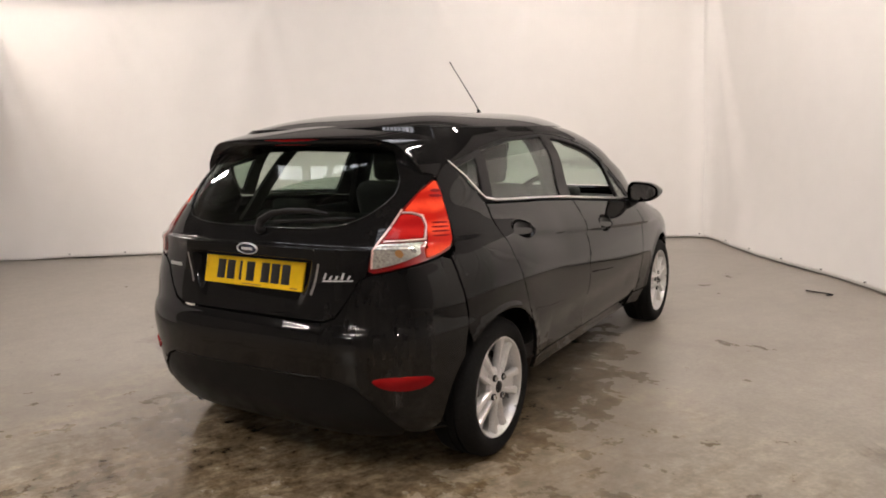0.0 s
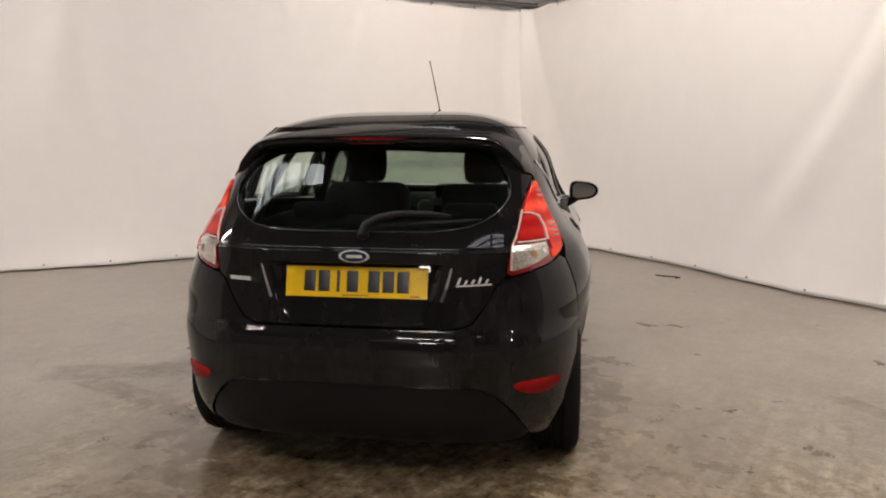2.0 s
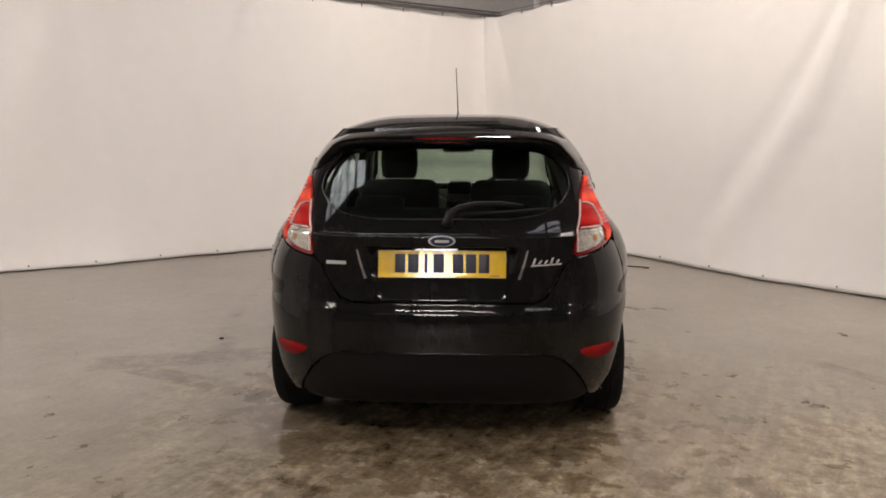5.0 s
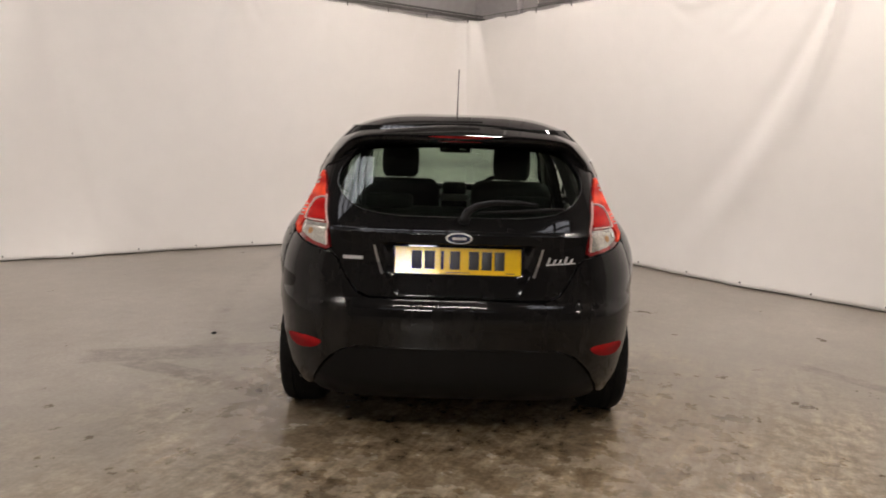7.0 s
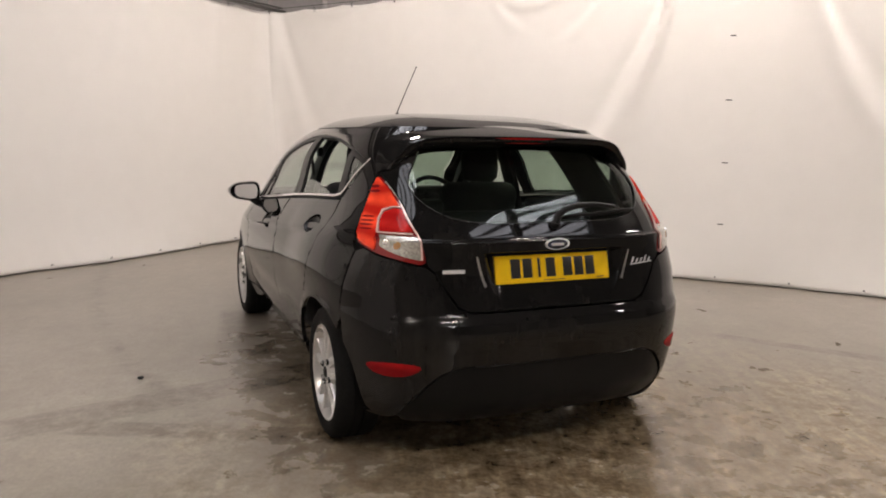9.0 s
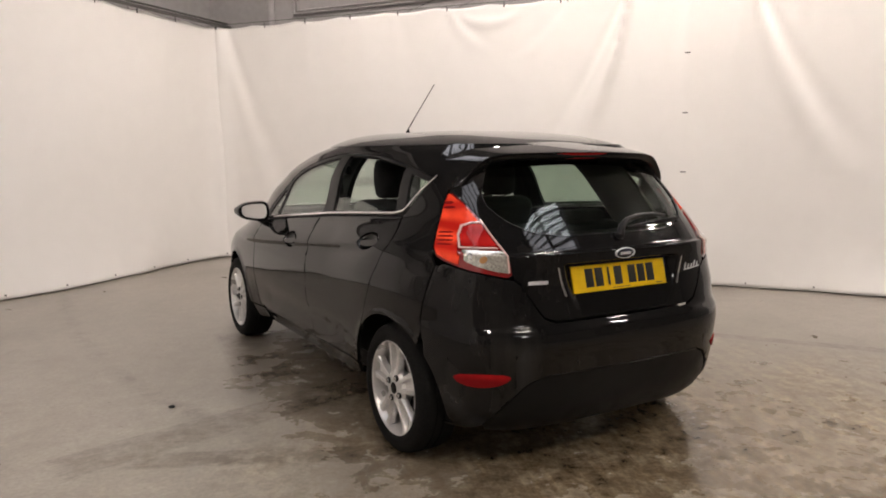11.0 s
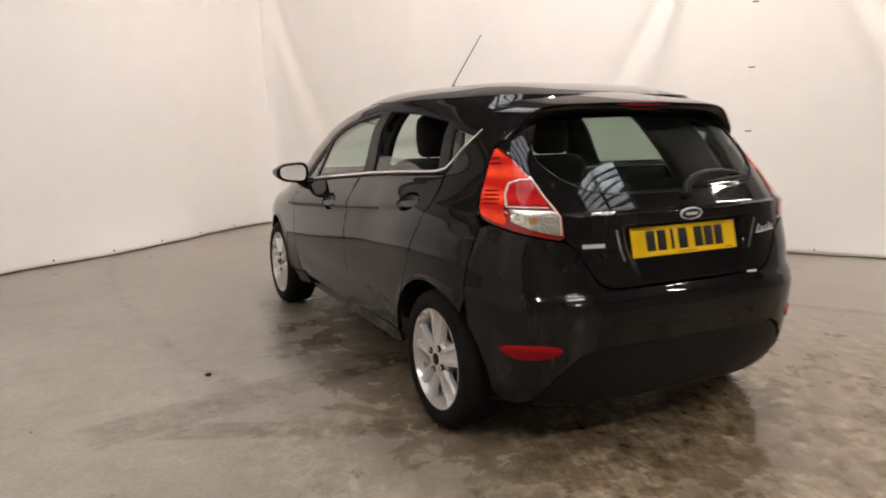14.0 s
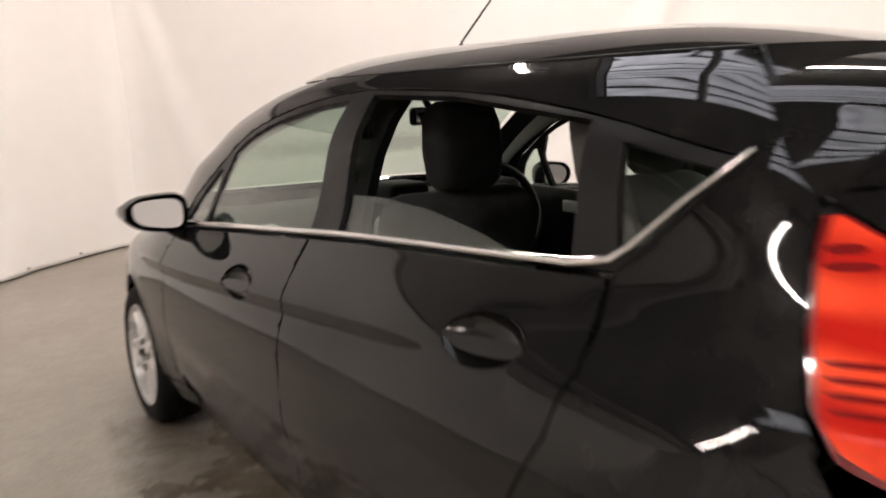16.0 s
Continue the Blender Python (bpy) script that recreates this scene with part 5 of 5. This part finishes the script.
front_seat(-0.335)
front_seat(0.325, 0.08)
for m in (-1, 1):
    belt = new("seat_belt")
    belt.parent = car
    tagged(belt, "black seat belt hanging by the door pillar")
    bm = bmesh.new()
    box(bm, (-0.0015, -0.024, -0.33), (0.0015, 0.024, 0.33), 0, pose(m * 0.592, 1.01, 0.90, 5, m * 6, 0))
    part("webbing", bm, CLOTH, belt)
    soft_block("guide", (m * 0.578 - 0.012, 0.955, 1.20), (m * 0.578 + 0.012, 1.015, 1.25), 0.008, TRIM, belt)
bench = new("rear_seat")
bench.parent = car
tagged(bench, "dark cloth rear bench")
soft_block("cushion", (-0.60, 0.22, 0.34), (0.60, 0.70, 0.52), 0.05, CLOTH, bench)
soft_block("backrest", (-0.60, -0.06, 0.0), (0.60, 0.06, 0.52), 0.05, CLOTH, bench, Matrix.Translation((0, 0.22, 0.46)) @ Matrix.Rotation(radians(14), 4, "X"))
for x in (-0.34, 0.34):
    soft_block("head_restraint", (x - 0.12, 0.04, 0.955), (x + 0.12, 0.12, 1.03), 0.03, CLOTH, bench)
soft_block("parcel_shelf", (-0.53, -0.40, 0.905), (0.53, 0.03, 0.925), 0.008, TRIM, car)
soft_block("boot_lining", (-0.55, -0.46, 0.36), (0.55, 0.10, 0.40), 0.01, TRIM, car)
for m in (1, -1):
    for y0, y1 in ((0.15, 0.93), (1.0, 1.85)):
        soft_block("door_card", (m * 0.68 - 0.02, y0, 0.32), (m * 0.68 + 0.02, y1, 0.93), 0.015, TRIM, car)
    soft_block("inner_handle", (m * 0.655 - 0.012, 1.42, 0.84), (m * 0.655 + 0.012, 1.54, 0.885), 0.006, SILVER, car)
    # inner lining of the post behind the rear door, leaning in with the roof
    bm = bmesh.new()
    rows = []
    for z, x, front in ((0.92, 0.650, 0.12), (1.00, 0.625, 0.17), (1.08, 0.602, 0.225), (1.16, 0.575, 0.28), (1.22, 0.548, 0.32), (1.27, 0.515, 0.36)):
        front -= 0.02 if m == 1 else 0
        x -= 0.05 if m == 1 else 0
        deep = 0.36 if m == 1 else 0.10
        rows.append([(x, front, z), (x - 0.014, front - 0.02, z), (x - 0.018, front - 0.07, z), (x - 0.014, front - deep, z), (x + 0.004, front - deep - 0.005, z), (x + 0.008, front - 0.05, z)])
    rings = [[bm.verts.new((m * px, py, pz)) for px, py, pz in row] for row in rows]
    for a, b in zip(rings, rings[1:]):
        for k in range(6):
            bm.faces.new([a[k], a[(k + 1) % 6], b[(k + 1) % 6], b[k]])
    bm.faces.new(rings[0])
    bm.faces.new(rings[-1])
    bmesh.ops.recalc_face_normals(bm, faces=bm.faces)
    part("pillar_trim", bm, LINING, car, "dark grey pillar lining")
for m in (1, -1):
    bm = bmesh.new()
    rings = []
    for z, x, y in ((0.55, 0.690, 0.97), (0.90, 0.660, 0.965), (1.05, 0.628, 0.965), (1.16, 0.594, 0.965), (1.24, 0.556, 0.96), (1.30, 0.510, 0.955)):
        rings.append([bm.verts.new((m * (x - dx), y + dy, z)) for dx, dy in ((0, -0.055), (0.030, -0.050), (0.045, -0.015), (0.045, 0.05), (0.028, 0.085), (0, 0.09))])
    for a, b in zip(rings, rings[1:]):
        for k in range(6):
            bm.faces.new([a[k], a[(k + 1) % 6], b[(k + 1) % 6], b[k]])
    bm.faces.new(rings[0])
    bm.faces.new(rings[-1])
    bmesh.ops.recalc_face_normals(bm, faces=bm.faces)
    part("pillar_trim", bm, TRIM, car, "black lining of the middle post")
for m in (1, -1):
    tube_along("screen_pillar_trim", smooth_line([Vector((m * x, y, z)) for x, y, z in (on_flank(y, z, -0.034) for y, z in ((1.34, 1.318), (1.50, 1.272), (1.64, 1.212), (1.80, 1.120), (1.93, 1.035), (2.02, 0.97)))], 4), [0.015 - 0.0003 * k for k in range(21)], LINER, car, 12, 2.6, "pale grey lining of the screen pillar")
dash = new("dashboard")
dash.parent = car
tagged(dash, "black dashboard with a hooded screen")
bm = bmesh.new()
prof = [(1.62, 0.55), (1.60, 0.74), (1.625, 0.86), (1.70, 0.905), (1.90, 0.925), (2.12, 0.915), (2.14, 0.55)]
cols = [[bm.verts.new((x, y + 0.10 * (x / 0.68) ** 2, z - 0.02 * (x / 0.68) ** 2)) for y, z in prof] for x in np.linspace(-0.66, 0.66, 15)]
for a, b in zip(cols, cols[1:]):
    for j in range(len(prof) - 1):
        bm.faces.new([a[j], b[j], b[j + 1], a[j + 1]])
bmesh.ops.recalc_face_normals(bm, faces=bm.faces[:])
part("dash_body", bm, TRIM, dash)
soft_block("screen_hood", (-0.085, 1.66, 0.91), (0.085, 1.84, 0.995), 0.025, TRIM, dash)
soft_block("screen_bezel", (-0.095, 1.64, 0.86), (0.095, 1.665, 0.915), 0.006, SILVER, dash)
soft_block("instrument_hood", (0.21, 1.60, 0.89), (0.49, 1.80, 0.985), 0.03, TRIM, dash)
for x in (-0.55, -0.14, 0.14, 0.57):
    o = lathe("air_vent", [(0.0, 0.052), (0.012, 0.050), (0.014, 0.043), (0.004, 0.040), (0.0, 0.0)], SILVER, dash, 28)
    o.matrix_basis = Matrix.Translation((x, 1.62 + 0.10 * (x / 0.68) ** 2, 0.85)) @ Matrix.Rotation(radians(-90), 4, "Z")
steer = new("steering_wheel")
steer.parent = car
tagged(steer, "black steering wheel with silver spokes")
steer.matrix_basis = Matrix.Translation((0.325, 1.545, 0.885)) @ Matrix.Rotation(radians(-90), 4, "Z") @ Matrix.Rotation(radians(-24), 4, "Y")
ring = [(0.016 * math.cos(a), 0.178 + 0.016 * math.sin(a)) for a in np.linspace(0, 2 * math.pi, 13)]
lathe("rim", ring, TRIM, steer, 56, smooth=60)
lathe("boss", [(0.03, 0.0), (0.028, 0.05), (0.015, 0.068), (-0.04, 0.06)], TRIM, steer, 28)
for a in (0, 180, 270):
    bm = bmesh.new()
    box(bm, (-0.012, 0.05, -0.018), (0.006, 0.172, 0.018), 0.005, Matrix.Rotation(radians(a), 4, "X"))
    part("spoke", bm, SILVER, steer)
view = new("rear_view_mirror")
view.parent = car
tagged(view, "rear-view mirror under the roof")
aim = Matrix.Translation((0, 1.52, 1.238)) @ Matrix.Rotation(radians(14), 4, "Z") @ Matrix.Translation((0, -1.52, -1.238))
soft_block("case", (-0.112, 1.505, 1.208), (0.112, 1.535, 1.268), 0.014, TRIM, view, aim)
soft_block("glass", (-0.102, 1.501, 1.215), (0.102, 1.506, 1.261), 0.002, MIRROR, view, aim)
tube_along("stalk", [(0, 1.53, 1.25), (0, 1.57, 1.30)], 0.012, TRIM, view)


# ---- things on the floor ----
def scrap(x, y, pts, r, label, name="floor_scrap"):
    ob = tube_along(name, [(x + a, y + b, r * 0.8) for a, b in pts], r, TRIM, None, 6, 0.7)
    return tagged(ob, label, "scrap", "scraps on the floor")


scrap(1.72, 3.92, [(-0.10, 0.03), (-0.02, 0.0), (0.06, -0.02), (0.10, -0.06), (0.06, -0.09)], 0.008, "bent dark scrap of cord on the concrete")
bm = bmesh.new()
bmesh.ops.create_icosphere(bm, subdivisions=2, radius=0.018)
for v in bm.verts:
    v.co *= 1 + 0.35 * noise.noise(v.co * 90)
    v.co.z = v.co.z * 0.35 + 0.006
bmesh.ops.translate(bm, vec=(-1.542, 1.103, 0), verts=bm.verts)
tagged(part("clod", bm, TRIM), "small dark clod of dirt on the concrete", "dirt")
